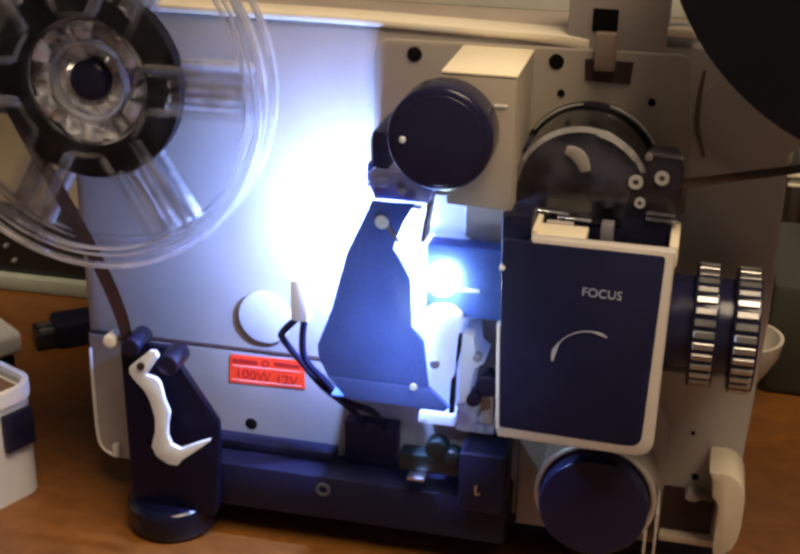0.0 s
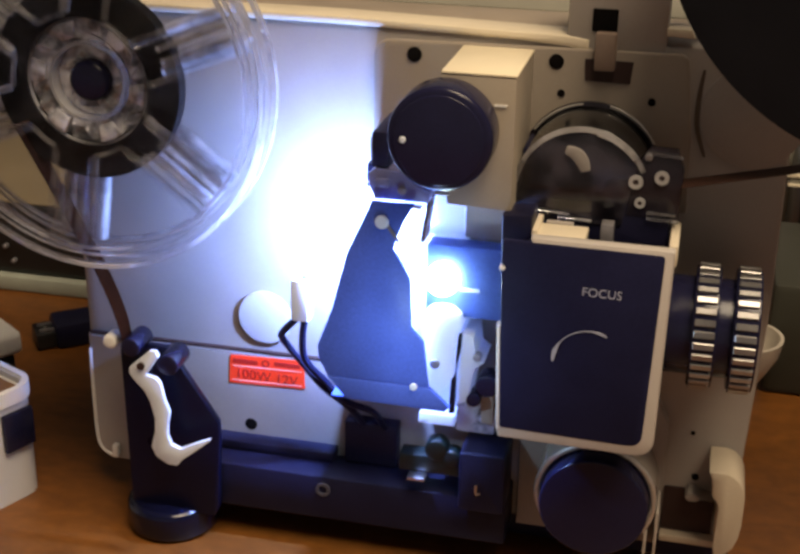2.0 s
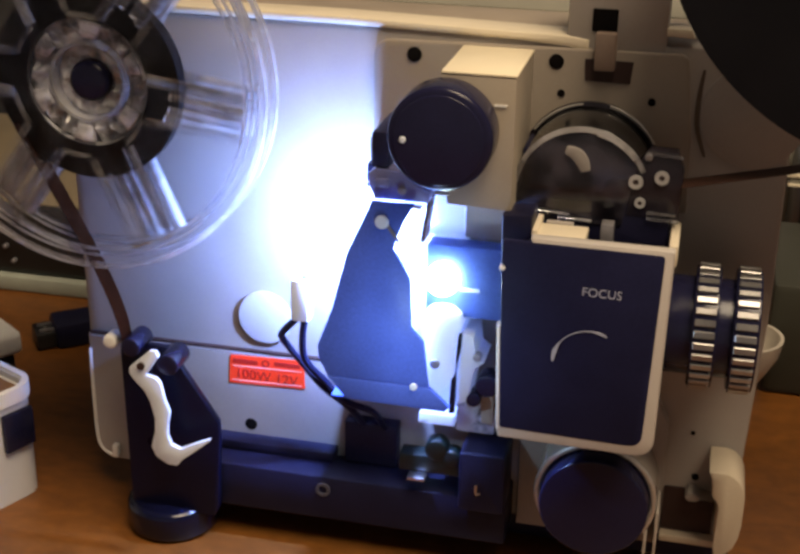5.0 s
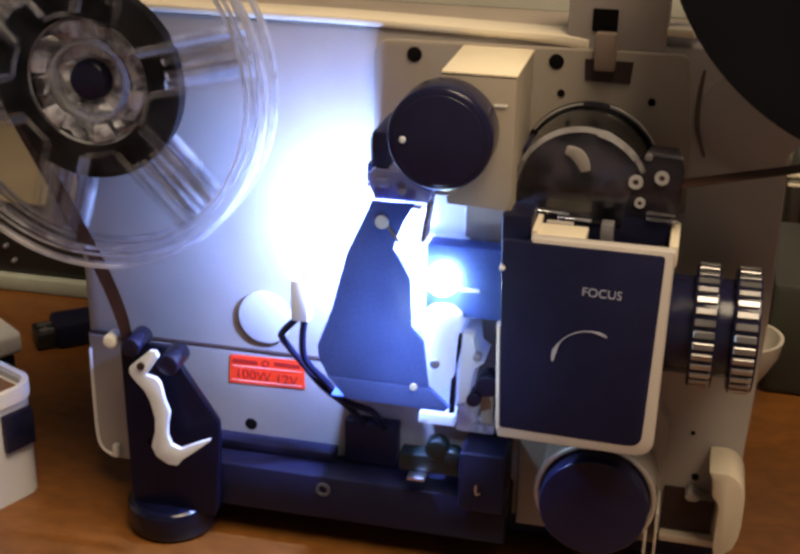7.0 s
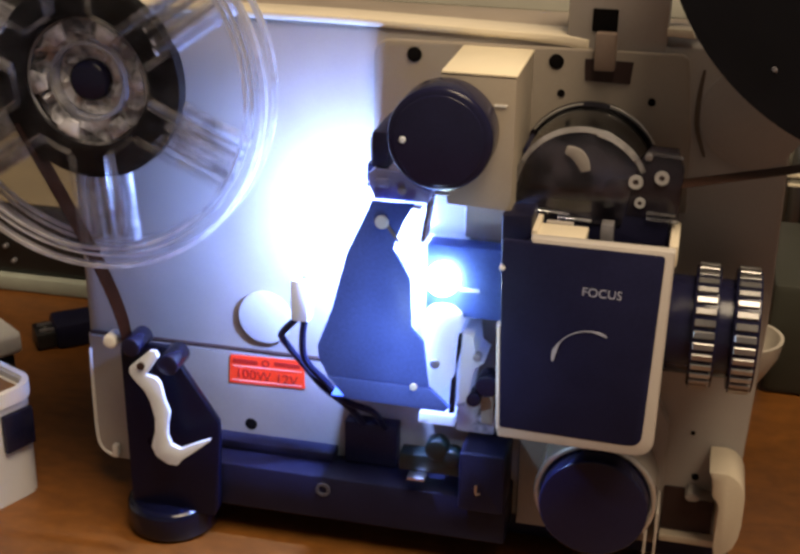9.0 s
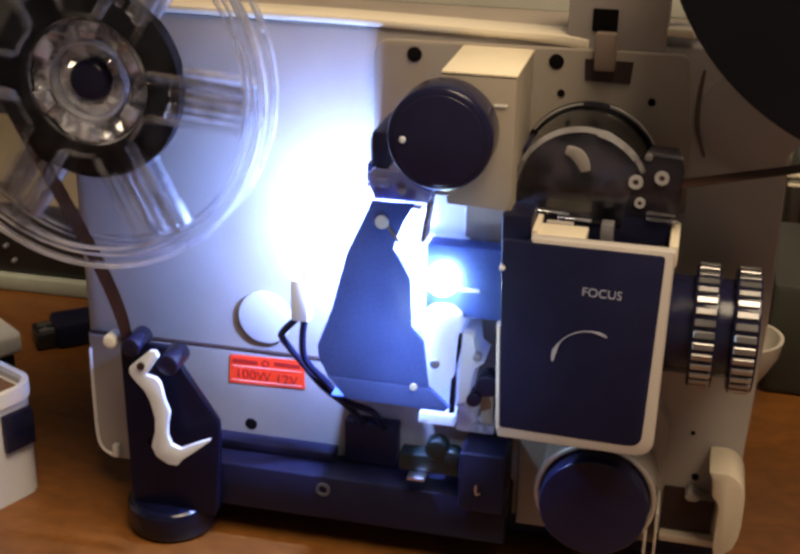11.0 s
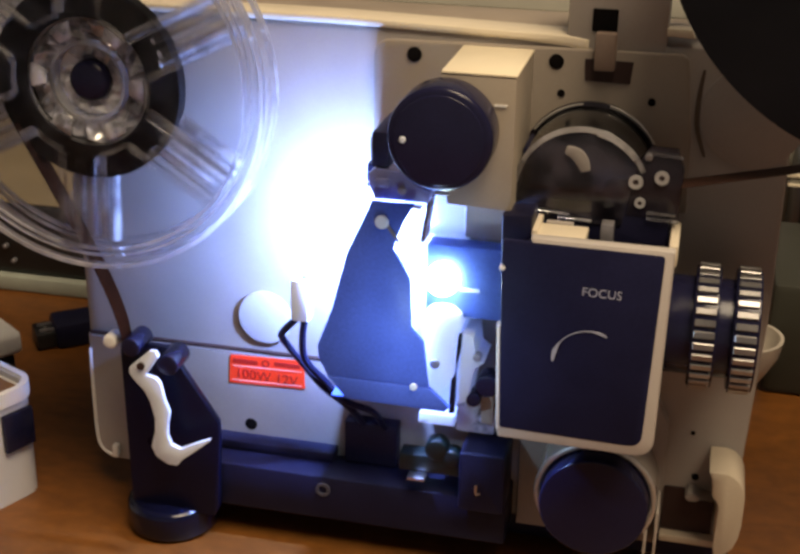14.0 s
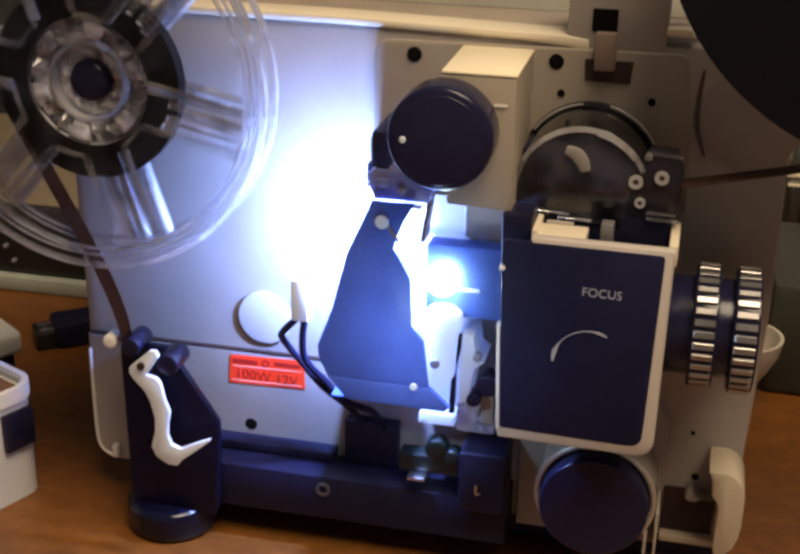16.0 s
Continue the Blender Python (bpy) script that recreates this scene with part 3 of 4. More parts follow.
cyl(w, (36, -20, -26.5), 4.0, 8, seg=28, bevel=0.8)
P("film_roller", w, BLACK, "small black film roller")
w = B()
cyl(w, (31.5, -21, -32), 2.6, 6, seg=24, bevel=0.5)
P("film_roller", w, BLACK, "small black film roller")
w = B()
prism(w, rounded(33.4, 37.6, -44, -28, 0.8), -18, -6, 0.5)
P("lever_leg", w, CASE)
w = B()
prism(w, rounded(24.6, 38, -49, -37, 1.0), -16, -6, 0.5)
P("clear_guide", w, FROST, "milky translucent film guide")
w = B()
box(w, 11.6, 24.4, -18, -9.5, -46.6, -42.6, 0.5)
P("lower_shelf", w, MILKY)
w = B()
prism(w, rounded(28, 44, -74, -51, 1.5), -27, -9, 1.0)
P("sprocket_cover", w, MATTE, "black lower sprocket cover")
w = B()
tube(w, curve([(34.4, -27.4, -63), (34.2, -27.5, -65), (34.8, -27.5, -66.4), (35.8, -27.4, -65.8)], 5), 0.5, 6)
P("spring_wire", w, STEEL)
# small dark clips on the base
w = B()
cyl(w, (18.5, -17, -56), 4.2, 6, seg=24, bevel=0.8)
cyl(w, (24, -17, -58.5), 3.2, 6, seg=24, bevel=0.8)
box(w, 5, 27, -19, -12, -66, -59, 0.8)
P("belt_clip", w, GREENCLIP, "dark green plastic clip")
w = B()
box(w, 9, 15.5, -24, -19.2, -66.8, -65.4, 0.5)
P("clip_pin", w, STEEL)

# lens housing with its black front
w = B()
prism(w, corners([(43.6, -30.8), (92.6, -31.6), (93.4, 37.6), (51, 37.8), (51, 30), (43.2, 30)], [0.8, 6.5, 0.8, 0.6, 0.6, 0.6]), -47.9, -43.6, 0.6)
hous = P("lens_housing", w, FRAME, "cream frame of the lens housing")
w = B()
box(w, 44.6, 92.0, -43.5, -3.3, -29, 30, 1.0)
P("housing_core", w, MATTE, "black inner box of the lens housing")
w = B()
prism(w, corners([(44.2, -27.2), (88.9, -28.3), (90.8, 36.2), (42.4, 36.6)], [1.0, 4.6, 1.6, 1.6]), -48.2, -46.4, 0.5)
front = P("focus_panel", w, GLAREPANEL, "glossy black focus panel")
words("lettering", "FOCUS", 3.9, 73.2, -48.3, 22.2, PRINT, front, 1.0, 0.98)
w = B()
arc = [(70.6 + 10.8 * math.cos(radians(a)), -1.2 + 10.8 * math.sin(radians(a))) for a in range(182, 58, -4)]
band(w, arc, [0.22 + 1.3 * max(0.0, 1 - abs(i - 4) / 6) + 0.7 * max(0.0, 1 - abs(i - 27) / 4) for i in range(len(arc))], -48.45, -48.15)
P("turning_arrow", w, PRINT, "white curved turning mark", parent=front)
w = B()
box(w, 51.2, 66.8, -43.4, -33.5, 34.6, 37.6, 0.3)
ct = P("catch", w, CREAM, "cream catch")
w = B()
box(w, 53.6, 62, -33.4, -31.5, 35, 38.2, 0.3)
P("catch_tab", w, CASE, parent=ct)
w = B()
box(w, 62.2, 66.6, -33.4, -31.5, 35, 37, 0.3)
P("catch_tab", w, CASE, parent=ct)
w = B()
box(w, 50.6, 52.4, -43.4, -29, 34.6, 38.8, 0.3)
P("catch_side", w, CREAM, parent=ct)
w = B()
box(w, 70.6, 74.4, -38, -33, 31, 40.5, 0.4)
P("catch_stop", w, DULL)
w = B()
box(w, 91.2, 94, -43.5, -22, 31, 37.8, 0.5)
P("housing_pillar", w, CREAM)
w = B()
# solid black block that fills the cavity behind the frame
prism(w, rounded(42.5, 90.4, 30, 44, 1), -28, -4, 0.5)
P("housing_cavity", w, MATTE, "solid black block in the cavity behind the frame")
w = B()
prism(w, [(41.2, 41.8), (50.4, 42.6), (50.6, 31), (41.4, 31)], -42, -30, 0.8)
P("door_post", w, MATTE, "dark post beside the film door")
w = B()
cyl(w, (42.9, -47, 27.4), 0.9, 3, seg=14, bevel=0.3)
P("hinge_pin", w, WHITE)
w = B()
prism(w, [(42.0, 8), (43.0, 8), (44.0, -28), (43.1, -28)], -48.0, -44, 0.2)
P("side_strip", w, LEVER)

# smoked cover over the sprocket
DC, DR = (63, 46.5), 20.9
w = B()
# black sheet; its rim past the dome stands for the shadow there
prism(w, [(DC[0] + 22.4 * math.cos(radians(a)), DC[1] + 22.4 * math.sin(radians(a))) for a in range(0, 181, 6)] + [(40.8, 34), (85, 34)], -4.6, -3.3, 0.2)
P("dome_backing", w, SMOKEBLACK, "black sheet behind the dome, its rim a painted shadow ring")
dome = B()
ring(dome, DC, DR - 0.9, DR, -28, -3.2, 48, -5, 175)
cov = P("sprocket_dome", dome, DARKSMOKE, "smoked clear plastic sprocket cover")
w = B()
prism(w, [(DC[0] + DR * math.cos(radians(a)), DC[1] + DR * math.sin(radians(a))) for a in range(35, 186, 6)] + [(42.6, 37), (76, 37), (78.6, 52)], -28.6, -27.6, 0.2)
P("dome_face", w, SMOKE, parent=cov)
w = B()
ring(w, DC, DR - 1.5, DR + 0.1, -29, -28.4, 48, 24, 150)
P("dome_edge_glint", w, EDGEGLOSS, parent=cov)
# short bright arcs along the rim: lamp highlights built as tubes
w = B()
tube(w, [(DC[0] + (DR + 1.4) * math.cos(radians(a)), -5.2, DC[1] + (DR + 1.2) * math.sin(radians(a))) for a in range(28, 79, 4)], 0.6, 10)
P("dome_edge_glint", w, POLISH, parent=cov)
w = B()
tube(w, [(DC[0] + (DR + 0.9) * math.cos(radians(a)), -5.2, DC[1] + (DR + 0.9) * math.sin(radians(a))) for a in range(98, 150, 4)], 0.42, 10)
P("dome_edge_glint", w, POLISH, parent=cov)
w = B()
prism(w, [(77, 40.5), (92.8, 40.5), (93.4, 56), (91, 62), (83, 62.2), (79, 57)], -28.4, -24, 0.6)
P("roller_plate", w, SMOKEBLACK, "black roller plate")
for x, z, r in ((79.4, 51.7, 2.15), (87.0, 53.6, 2.15), (81.1, 45.2, 1.6)):
    w = B()
    ring(w, (x, z), r * 0.42, r, -29.4, -28.3, 28)
    P("eyelet", w, EYELET, "pale metal eyelet")
    w = B()
    cyl(w, (x, -28.6, z), r * 0.45, 0.8, seg=16)
    P("eyelet_hole", w, CAVITY)
for x0, z0, x1, z1 in ((82, 61.2, 93, 60.4), (83.4, 42.2, 92, 42.0), (83.4, 40.4, 93, 40.0)):
    w = B()
    band(w, [(x0, z0), (x1, z1)], [0.9, 0.9], -29.2, -28.3)
    P("plate_edge", w, RIB)
w = B()
cyl(w, (62, -14, 50), 9.5, 10, seg=48, bevel=1.0)
P("sprocket", w, BLACK, "dark film sprocket wheel")
w = B()
# curved pale strip: a reflection on the dome, built as a part
sh = curve([(57.8, 60.2, 0), (61, 59.2, 0), (63.2, 56.6, 0), (64.2, 53.8, 0)], 5)
band(w, [(p.x, p.y) for p in sh], [2.2 + 2.0 * math.sin(math.pi * (i + 1) / (len(sh) + 1)) for i in range(len(sh))], -30.0, -28.8, 0.5)
P("dome_highlight", w, DOMESHINE, "pale curved patch, a highlight on the dome")
w = B()
cyl(w, (72.2, -22, 46.2), 2.9, 8, seg=24, bevel=0.5)
P("film_roller", w, DULL, "small grey film roller")
w = B()
box(w, 43.5, 47.5, -20, -4, 32, 57, 0.8)
P("film_guide", w, MATTE)

# more bright strips for the highlights on the dome's front edge
for start, sweep, out in ((38, 40, 0.5), (66, 8, 1.0)):
    w = B()
    ring(w, DC, DR - 1.7, DR + out * 0.5, -29.7 - out * 0.3, -28.9, 16, start, sweep)
    P("dome_edge_glint", w, EDGEGLOSS, parent=cov)
for x0, z0, x1, z1 in ((49, 40.4, 60, 39.6), (56.5, 38.6, 67, 38.0)):
    w = B()
    band(w, [(x0, z0), (x1, z1)], [0.8, 0.7], -29.6, -28.7, 0.2)
    P("dome_edge_glint", w, RIB, parent=cov)
w = B()
cyl(w, (82.6, -28.9, 59.8), 1.2, 1.2, seg=20, bevel=0.4)
P("dome_screw", w, DULL, parent=cov)

# small guide between the cream block and the dome
w = B()
prism(w, [(40.0, 36), (43.4, 36), (43.4, 50), (42.4, 55), (40.6, 55), (40.0, 50)], -16, -4, 0.5)
sg = P("side_guide", w, MATTE, "black side guide")
for z in (40.5, 49.5):
    w = B()
    box(w, 40.2, 43.0, -17, -15.9, z - 0.4, z + 0.4, 0.15)
    P("guide_pin", w, EYELET, parent=sg)

# lens barrel with two ribbed rings
LA, LZ = -28.0, 6.5
w = B()
cyl(w, (105, LA, LZ), 15.4, 28, "x", 64, 0.6)
lens = P("lens_barrel", w, BLACK, "black projection lens barrel")
for x0, x1 in ((100.2, 107.8), (112.2, 120.0)):
    w = B()
    cyl(w, ((x0 + x1) / 2, LA, LZ), 18.9, x1 - x0, "x", 64, 0.5)
    rg = P("focus_ring", w, BLACK, parent=lens)
    for k in range(34):
        a = 2 * math.pi * k / 34
        bar = B()
        box(bar, x0 + 0.7, x1 - 0.7, -1.05, 1.05, 18.6, 19.9, 0.25, 1)
        bmesh.ops.transform(bar, matrix=Matrix.Translation((0, LA, LZ)) @ Matrix.Rotation(a, 4, "X"), verts=bar.verts)
        P("rib", bar, RIBMETAL, parent=rg)
w = B()
ring(w, (0, 0), 13.5, 17.2, 0, 2.2, 64)
bmesh.ops.transform(w, matrix=Matrix.Translation((119.6, LA, LZ)) @ Matrix.Rotation(radians(90), 4, "Z"), verts=w.verts)
P("front_rim", w, BLACK, parent=lens)

# big black control knob under the housing
w = B()
ring(w, (74.6, -64), 18.6, 20.8, -22, -4, 72)
P("knob_collar", w, COLLAR, "beige ring round the control knob")
w = B()
tube(w, [(74.6 + 19.7 * math.cos(radians(a)), -22, -64 + 19.7 * math.sin(radians(a))) for a in range(0, 361, 5)], 1.2, 10)
P("collar_edge", w, POLISH, "polished edge of the ring")
w = B()
cyl(w, (74.6, -17, -64.2), 18.3, 26, seg=72, bevel=0.8)
big = P("control_knob", w, GLAREBLACK, "large black control knob")
w = B()
prism(w, [(46, -31), (91, -31), (96.6, -42), (96.6, -90), (46, -90)], -6, -0.1, 0.8)
P("control_plate", w, CASE, "beige grey control plate")
for x, z1 in ((92.6, -76), (96.0, -68)):
    w = B()
    box(w, x - 0.55, x + 0.55, -21, -5.8, -90, z1, 0.35)
    P("plate_ridge", w, COLLAR, "glossy beige ridge")

# cream carrying corner with its cut-out
w = B()
prism(w, [(111.6, -50.8), (114, -50.5), (117.6, -50.5), (120, -51.5), (122, -53.4), (123.4, -56), (124, -59.5), (124, -70.4), (123.4, -75.5), (122, -79.6), (119.6, -82.4), (116, -84.0), (115.4, -79), (115.6, -64), (114.6, -61.6), (113.2, -60.0), (112.8, -54)], -19, -0.2, 0.8)
P("corner_grip", w, GRIP, "cream corner grip")
w = B()
box(w, 97.2, 117, -5, -0.2, -89.4, -86.4, 0.8)
P("grip_bar", w, GRIP)
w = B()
# no real opening: a flat sheet in the cut-out's shade colour
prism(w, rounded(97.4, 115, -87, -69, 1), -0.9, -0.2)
P("grip_recess_shade", w, CAVITY, "flat dark brown sheet for the shaded cut-out")
w = B()
prism(w, [(105.6, -67.0), (108, -67.2), (109.6, -68.4), (114.4, -69.0), (114.4, -69.8), (109.8, -69.4), (108.6, -70.4), (105.6, -70.4), (104.6, -69)], -7, -0.2, 0.6)
P("grip_catch", w, CASE)

# black base with feet
w = B()
box(w, -99, 44, -19, -1.8, -91.5, -73.5, 1.2)
base = P("base", w, MATTE, "black base along the foot of the machine")
w = B()
box(w, -70, -22, -9, -1.7, -73.6, -69.5, 0.8)
P("base_step", w, MATTE)
w = B()
ring(w, (-23.1, -78.6), 1.6, 2.7, -19.8, -18.9, 28)
P("screw_ring", w, DARKMETAL)
w = B()
box(w, -96, 122, 2, 108, -100, -90, 1.0)
P("underframe", w, MATTE)
w = B()
cyl(w, (-84.3, -14.4, -98.6), 17.2, 12.8, "z", 64, 3.0)
P("foot", w, RUBBER, "round black front foot")
for x, y in ((110, 12), (110, 98), (-84, 98)):
    w = B()
    cyl(w, (x, y, -100), 9, 10, "z", 32, 1.0)
    P("foot", w, RUBBER)

# lower left film guide: black bracket, white lever, rollers
w = B()
prism(w, [(-97, -29), (-90, -26.5), (-79, -27), (-75.5, -31), (-60.6, -54), (-60.4, -60), (-62, -90), (-64, -94.2), (-96.4, -94.2), (-96.6, -88)], -24, -20.5, 1.0)
P("guide_bracket", w, BRACKETBLACK, "black tapered film guide bracket")
w = B()
box(w, -97, -82, -19.2, -1.6, -88, -36, 1.0)
P("bracket_back", w, BRACKETBLACK)
w = B()
prism(w, [(-88.9, -30.4), (-80.9, -23.1), (-78.6, -23.0), (-77.7, -25.1), (-81.4, -30.8), (-82.9, -32.7), (-79.2, -33.5), (-77.5, -35.5), (-76.4, -41.9), (-74.7, -46.6), (-75.7, -50.8), (-76.0, -56.2), (-74.8, -59.5), (-71.6, -60.8), (-65.5, -57.6), (-59.9, -55.0), (-60.2, -56.2), (-65.7, -60.9), (-71.4, -65.6), (-73.0, -67.9), (-76.7, -67.9), (-81.1, -65.1), (-82.5, -61.3), (-80.8, -54.7), (-80.6, -49.7), (-82.0, -43.2), (-83.8, -39.2), (-87.7, -35.1), (-89.1, -32.7)], -34, -32, 0.45)
lever = P("guide_lever", w, LEVER, "bent white metal lever")
w = B()
cyl(w, (-84.2, -34.2, -29.2), 1.4, 1.2, seg=18)
P("pivot", w, CAVITY, parent=lever)
for x, z, r in ((-89.5, -24.5, 3.6), (-76, -29.6, 4.0)):
    w = B()
    cyl(w, (x, -25, z), r, 12, seg=28, bevel=0.6)
    P("film_roller", w, BLACK, "small black film roller")
w = B()
cyl(w, (-98.6, -25, -24.6), 2.7, 7, seg=24, bevel=1.0)
P("guide_pin", w, WHITE, "white guide pin")
w = B()
tube(w, [(-98.6, -24, -24.6), (-91, -24, -27.5)], 1.0, 8)
P("pin_rod", w, DULL)
w = B()
box(w, -113.4, -111.0, -4.5, -1.5, -87.4, -82, 0.6)
P("cover_catch", w, WHITE)
# spindle of the take-up reel
w = B()
cyl(w, (-100, -9, 68.7), 5, 18, seg=24)
P("spindle", w, DULL)

# ---------------------------------------------------------------- film strips
w = B()
ribbon(w, curve([(-92.6, -28, 0), (-92.8, -24, 0), (-94.5, -14, 0), (-100.3, 1.9, 0), (-111.6, 25.2, 0), (-126, 53, 0)], 6), -30, -22)
tagged(part("film_strip", w, FILM), "dark brown strip of narrow cine film", "film strip")
w = B()
ribbon(w, [(93.0, 51.8, 0), (125.1, 59.2, 0), (140.6, 63.0, 0)], -31, -23)
tagged(part("film_strip", w, FILMTAIL), "dark brown strip of narrow cine film", "film strip")

# ---------------------------------------------------------------- reels
RC = W(-100, 0, 68.7)
take = thing("take_up_reel", "clear plastic take-up reel with some dark film", "film reel", RC)


def R(name, bm, material, label="", parent=None, smooth=35):
    ob = part(name, bm, material, parent or take, label, RC, smooth)
    return ob


c = (-100, 68.7)
for y0, y1 in ((-31.4, -30.4), (-20.6, -19.6)):
    w = B()
    ring(w, c, 18, 61.8, y0, y1, 128)
    fl = R("flange", w, CLEAR, "clear plastic flange")
    w = B()
    ring(w, c, 61.9, 63.4, y0 - 0.8, y1 + 0.8, 128)
    R("rim", w, GLINT, parent=fl)
    for r0, r1 in ((55.9, 56.9), (58.4, 59.0)):
        w = B()
        ring(w, c, r0, r1, y0 - 0.4, y1 + 0.2, 128)
        R("bead", w, GLINT, parent=fl)
    for k in range(6):
        a = radians(-83 + 60 * k)
        m = Matrix.Translation((c[0], 0, c[1])) @ Matrix.Rotation(-a, 4, "Y")
        yf = y0 - 0.2
        for off, r0, rad in ((-7.0, 23.5, 1.2), (6.8, 23.5, 1.9), (-4.6, 30, 1.6), (-1.8, 31, 1.4), (2.8, 31, 1.1)):
            w = B()
            tube(w, [(r0, yf, off), (r0 + 10, yf, off), (55, yf, off), (56.2, yf + 0.4, off)], rad, 10)
            bmesh.ops.transform(w, matrix=m, verts=w.verts)
            R("rib", w, RIDGE if y0 > -25 else FAINTEDGE, parent=fl)
        if y0 > -25:
            w = B()
            prism(w, rounded(24, 55.6, -7.2, 7.6, 1.0), y0 - 0.9, y0 - 0.3)
            bmesh.ops.transform(w, matrix=m, verts=w.verts)
            R("spoke_panel", w, PANEL, "milky ribbed spoke panel", parent=fl)
        w = B()
        ring(w, c, 22.6, 24.2, y0 - 0.7, y0 - 0.02, 12, -83 + 60 * k + 17, 26)
        R("window_edge", w, FAINTEDGE, parent=fl)
w = B()
ring(w, c, 21.4, 32.5, -26.8, -21.4, 96)
R("film_pack", w, PACK, "dark wound film")
w = B()
crystal(w, c, 13.6, 22.2, -21.6, 5.4, 3, 44, 4)
R("hub", w, HUBCLEAR, "milky translucent faceted hub", smooth=6)
w = B()
ring(w, c, 12.4, 13.4, -26.4, -18, 64)
R("hub_collar", w, RIB)
w = B()
crystal(w, c, 6.6, 12.2, -20.6, 4.4, 2, 28, 9)
R("hub_core", w, HUBCLEAR, smooth=6)
w = B()
hoop(w, c, -25.2, 21.4, 0.7, 96)
R("hub_rim", w, GLINT)
w = B()
cyl(w, (c[0], -19.5, c[1]), 7.0, 13, seg=40, bevel=2.2)
R("spindle_cap", w, BLACK, "black spindle cap")
for k in range(6):
    a = radians(-53 + 60 * k)
    m = Matrix.Translation((c[0], 0, c[1])) @ Matrix.Rotation(-a, 4, "Y")
    w = B()
    prism(w, [(14.6, -2.4), (20.0, -4.2), (20.6, 0), (20.0, 4.2), (14.6, 2.4)], -26.6, -25.0, 0.6)
    bmesh.ops.transform(w, matrix=m, verts=w.verts)
    R("hub_lug", w, HUBCLEAR)

SC = W(158.6, 0, 143.2)
supply = thing("supply_reel", "large black supply reel full of film", "film reel", SC)
s = (158.6, 143.2)


def S(name, bm, material, label="", parent=None):
    return part(name, bm, material, parent or supply, label, SC)


for y0, y1 in ((-41.2, -40), (-29, -27.8)):
    w = B()
    ring(w, s, 8, 79, y0, y1, 128)
    S("flange", w, REELBLACK, "black plastic flange")
w = B()
ring(w, s, 20, 77.5, -39.9, -29.1, 128)
S("film_pack", w, PACK, "dark wound film")
w = B()
cyl(w, (s[0], -36, s[1]), 8, 22, seg=40, bevel=2)
S("spindle_cap", w, BLACK)
for t0 in (0.70, 1.83, 2.40, 3.47):
    a = radians(229.7 - 65.1 * t0)
    w = B()
    cyl(w, (s[0] + 67.7 * math.cos(a), -41.4, s[1] + 67.7 * math.sin(a)), 0.7, 0.6, seg=10, bevel=0.2)
    S("scuff", w, DULL, "small pale scuff")

# ---------------------------------------------------------------- things round the machine


def loop_box(bm, cx, cy, hx, hy, r, z0, z1, inset=0.0, n=6):
    pts = rounded(cx - hx + inset, cx + hx - inset, cy - hy + inset, cy + hy - inset, max(1, r - inset), n)
    return [bm.verts.new((x, y, z0)) for x, y in pts], [bm.verts.new((x, y, z1)) for x, y in pts]


def tub_mesh(cx, cy, hx, hy, r, z0, z1, wall):
    bm = B()
    ob, ot = loop_box(bm, cx, cy, hx, hy, r, z0, z1)
    ib, it = loop_box(bm, cx, cy, hx, hy, r, z0 + wall, z1, wall)
    n = len(ob)
    for i in range(n):
        j = (i + 1) % n
        bm.faces.new((ob[i], ob[j], ot[j], ot[i]))
        bm.faces.new((ot[i], ot[j], it[j], it[i]))
        bm.faces.new((it[i], it[j], ib[j], ib[i]))
    bm.faces.new(ob[::-1])
    bm.faces.new(ib)
    return bm


tub = thing("plastic_tub", "open white plastic tub with a black clip", "tub", W(-186, -19, TABLE))


def near(name, bm, material, parent, label=""):
    return part(name, bm, material, parent, label, Vector(parent.location))


TX, TY = -186, -19
near("shell", tub_mesh(TX, TY, 33, 31, 9, TABLE, -58, 2.6), TUBWHITE, tub)
near("rim", tub_mesh(TX, TY, 34, 32, 10, -63, -57, 2.6), WHITE, tub, "thick white rim")
w = B()
box(w, TX + 32.6, TX + 35.4, TY + 13.5, TY + 27, -82, -66, 0.8)
near("clip", w, BLACK, tub, "black clip")
w = B()
# brown block that colours the inside of the tub
box(w, TX - 30, TX + 30, TY - 28, TY + 28, TABLE + 2.8, -60.2, 1.5)
near("tub_fill", w, BROWN, tub, "brown block inside the tub")
tub.rotation_euler = (0, 0, radians(-24.8))
LX, LY = -228, 51
lidbox = thing("plastic_box", "white plastic box lid on a dark block for its shadow", "box", W(LX, LY, TABLE))
w = B()
# black block in place of the shadow beneath the lid
prism(w, rounded(LX - 31, LX + 31, TABLE, -80, 2), LY - 27, LY + 27, 1.5)
near("lid_shadow_block", w, DEVICE, lidbox, "dark block for the shadow under the lid")
w = B()
prism(w, rounded(LX - 34, LX + 34, -79.9, -69, 3), LY - 30, LY + 30, 2.5)
near("box_lid", w, WHITE, lidbox)
lidbox.rotation_euler = (0, 0, radians(-35))

adapter = thing("cable_plug", "black cable plug lying on the table", "plug", W(-188, 128, TABLE))
def turned(bm, x, y, angle):
    bmesh.ops.transform(bm, matrix=Matrix.Translation((x, y, 0)) @ Matrix.Rotation(radians(angle), 4, "Z"), verts=bm.verts)
    return bm


w = B()
box(w, -13, 30, -10, 10, TABLE, TABLE + 13, 2.5)
near("plug_body", turned(w, -192, 124, 38), MATTE, adapter)
w = B()
box(w, -22, -12.6, -8, 8, TABLE + 1, TABLE + 9, 1.2)
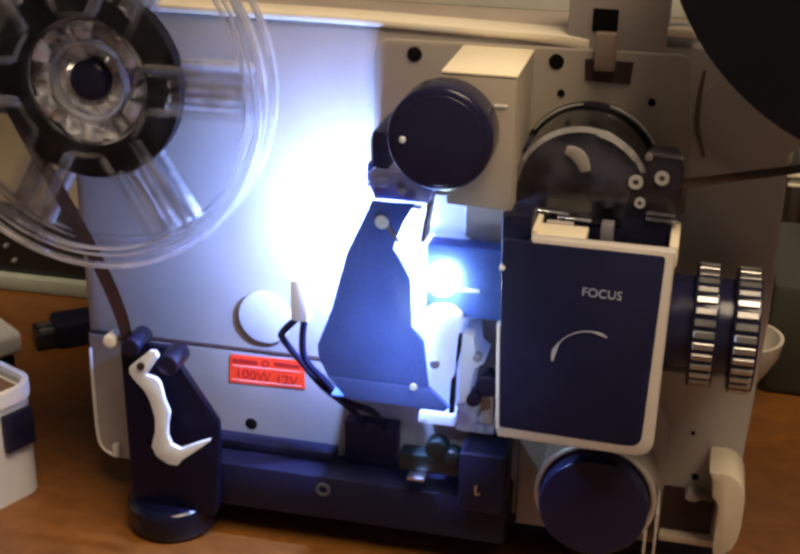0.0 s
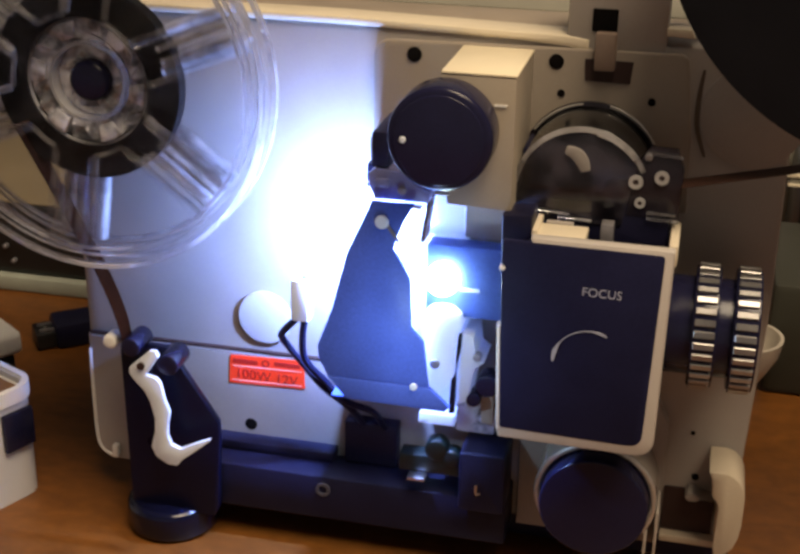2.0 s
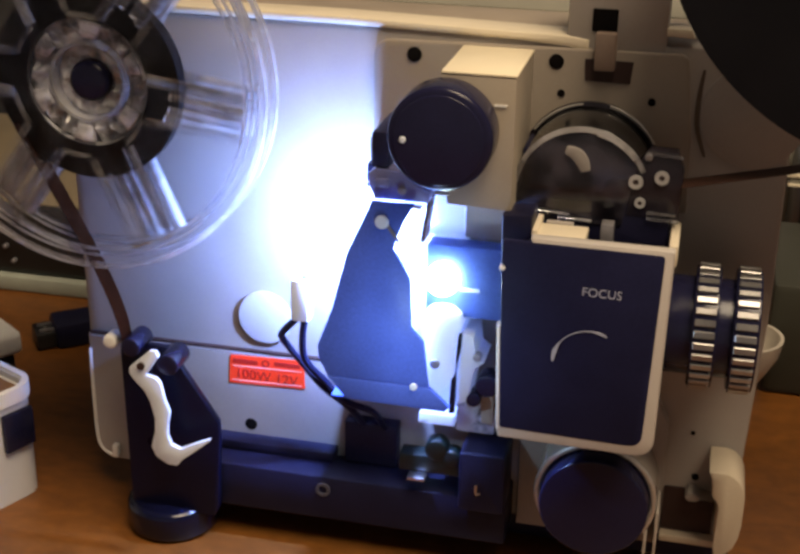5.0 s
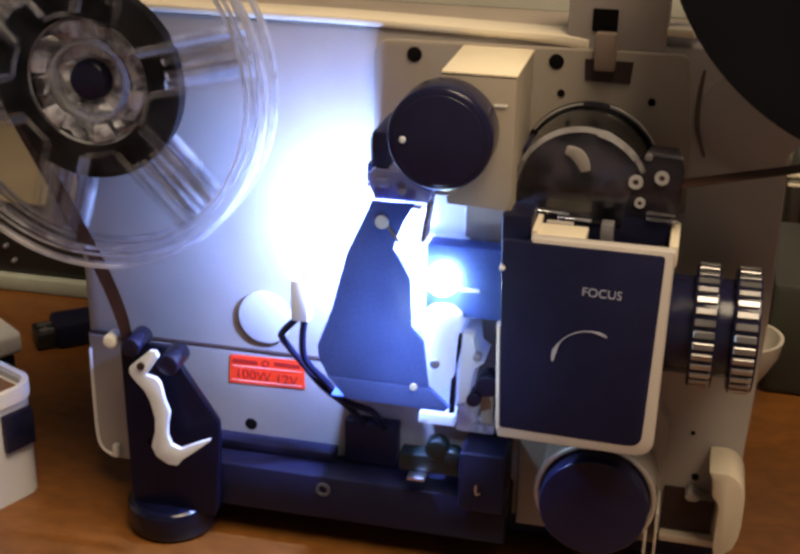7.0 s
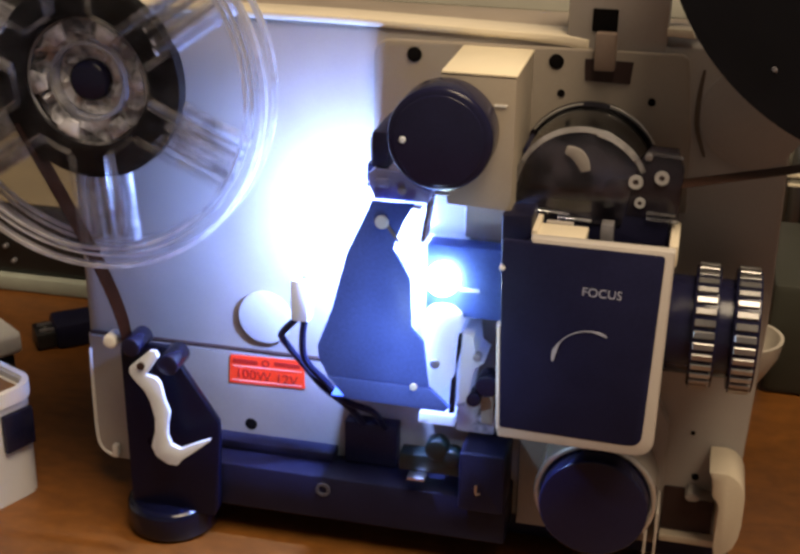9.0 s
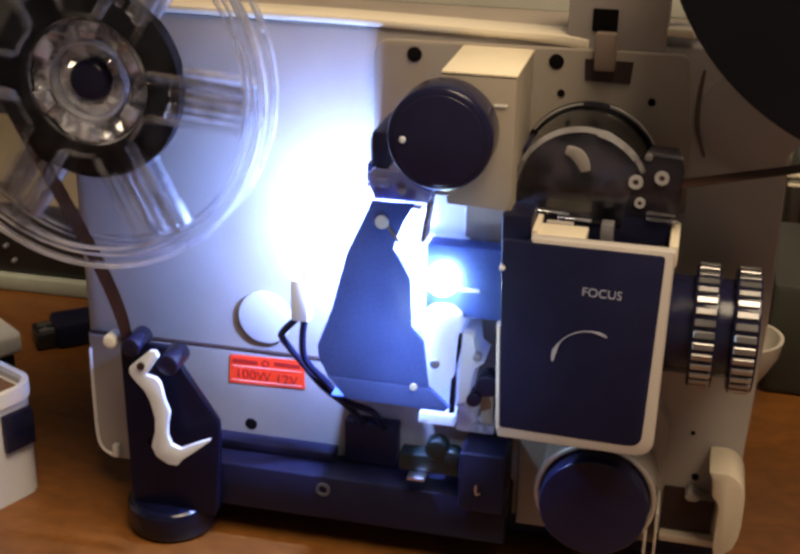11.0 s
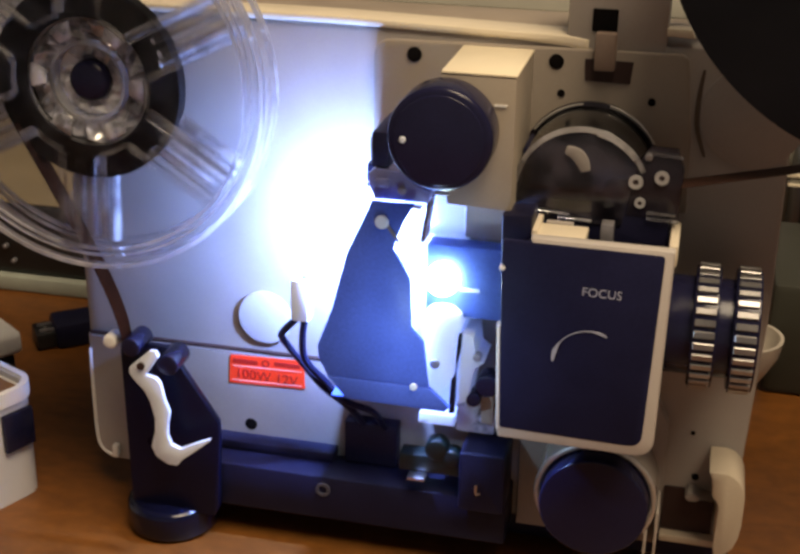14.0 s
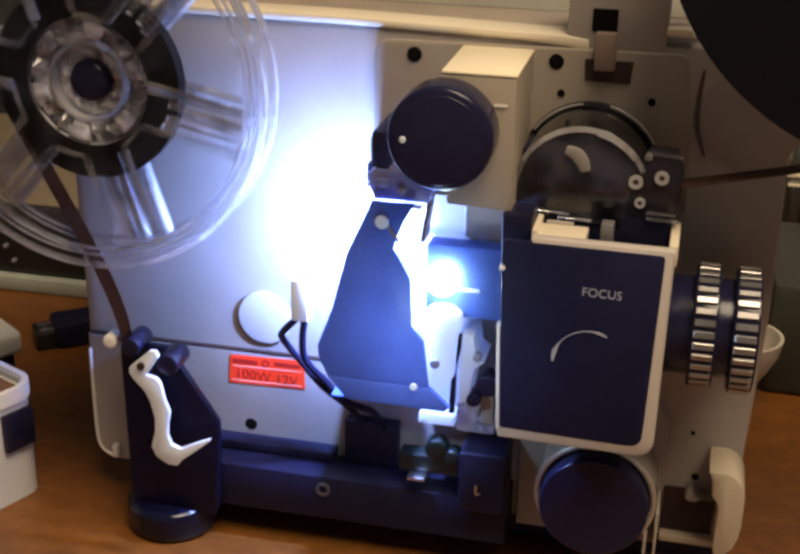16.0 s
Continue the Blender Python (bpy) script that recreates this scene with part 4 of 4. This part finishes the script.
near("plug_shell", turned(w, -192, 124, 38), DEVICE, adapter)
for off in (-5, 2):
    w = B()
    box(w, -20, -4, off - 0.9, off + 0.9, TABLE + 9.2, TABLE + 10.4, 0.3)
    near("contact", turned(w, -192, 124, 38), STEEL, adapter, "bright metal contact")
w = B()
tube(w, curve([(-169, 142, TABLE + 7), (-155, 152, TABLE + 8), (-135, 158, TABLE + 5), (-110, 160, TABLE + 3)], 5), 2.6, 10)
near("cable", w, MATTE, adapter)

hifi = thing("black_device", "black electronic device with a pale lower edge", "device", W(-300, 170, TABLE))
w = B()
box(w, -560, -100, 172, 330, TABLE + 9, -57, 3)
near("cabinet", w, DEVICE, hifi)
w = B()
box(w, -558, -102, 175, 326, -57.2, -56, 0.4)
near("top_panel", w, TANTOP, hifi, "tan top panel")
w = B()
box(w, -560, -98, 168, 330, TABLE, TABLE + 8.6, 1.5)
near("lower_edge", w, STRIPMAT, hifi, "pale lower edge strip")
for x, z in ((-256, -80), (-252, -88), (-268, -76)):
    w = B()
    cyl(w, (x, 171, z), 1.3, 4, seg=16, bevel=0.4)
    near("button", w, DULL, hifi)

carton = thing("carton", "tall dark grey carton standing behind", "carton", W(-330, 400, TABLE))
w = B()
box(w, -620, -60, 345, 470, TABLE, 190, 3)
near("carton_body", w, DARKCARD, carton)

cup = thing("white_cup", "small white cup standing behind the machine", "cup", W(124, 140, TABLE))
w = B()
n, rows = 48, []
for i in range(n):
    a = 2 * math.pi * i / n
    rows.append([w.verts.new((124 + q * math.cos(a), 140 + q * math.sin(a), z)) for q, z in ((9, TABLE), (9, -99), (8, -96), (13, -88), (17.6, -79), (19, -71), (17.4, -71), (15.6, -79), (11, -86), (5, -90))])
for i in range(n):
    p, q = rows[i], rows[(i + 1) % n]
    for k in range(9):
        w.faces.new((p[k], q[k], q[k + 1], p[k + 1]))
w.faces.new([r[0] for r in rows])
w.faces.new([r[-1] for r in rows])
near("bowl", w, CUPMAT, cup)

pot = thing("dark_box", "dark olive box standing behind the machine", "box", W(190, 180, TABLE))
w = B()
box(w, 136, 260, 152, 240, TABLE, -50, 4)
near("body", w, DARKBOX, pot)
w = B()
box(w, 150, 400, 245, 330, TABLE, -34, 3)
near("body", w, DEVICE, pot)
w = B()
box(w, 141, 330, 243, 249, -28.8, -26.6, 0.5)
near("paper", w, CREAM, pot, "pale sheets on top")
w = B()
box(w, 143, 330, 243, 249, -33.6, -32, 0.4)
near("paper", w, CREAM, pot, "pale sheets on top")
w = B()
box(w, 144, 330, 244, 249, -31.9, -28.9)
near("dark_sheet", w, OLIVE, pot)
stack = thing("paper_stack", "pale stack of boxes behind the machine", "stack", W(190, 300, TABLE))
w = B()
box(w, 128, 420, 335, 420, TABLE, -36, 2)
near("body", w, OLIVE, stack)


# ---------------------------------------------------------------- movement
def motions():
    def spin(rate):
        return [(k * 0.25, rate * k * 0.25) for k in range(65)]

    walk(take, [(t, Matrix.Translation(RC) @ pose(0, 0, 0, 0, -a + 130.43 * 3.5, 0)) for t, a in spin(130.43)])
    walk(supply, [(t, Matrix.Translation(SC) @ pose(0, 0, 0, 0, -a, 0)) for t, a in spin(65.1)])


motions()
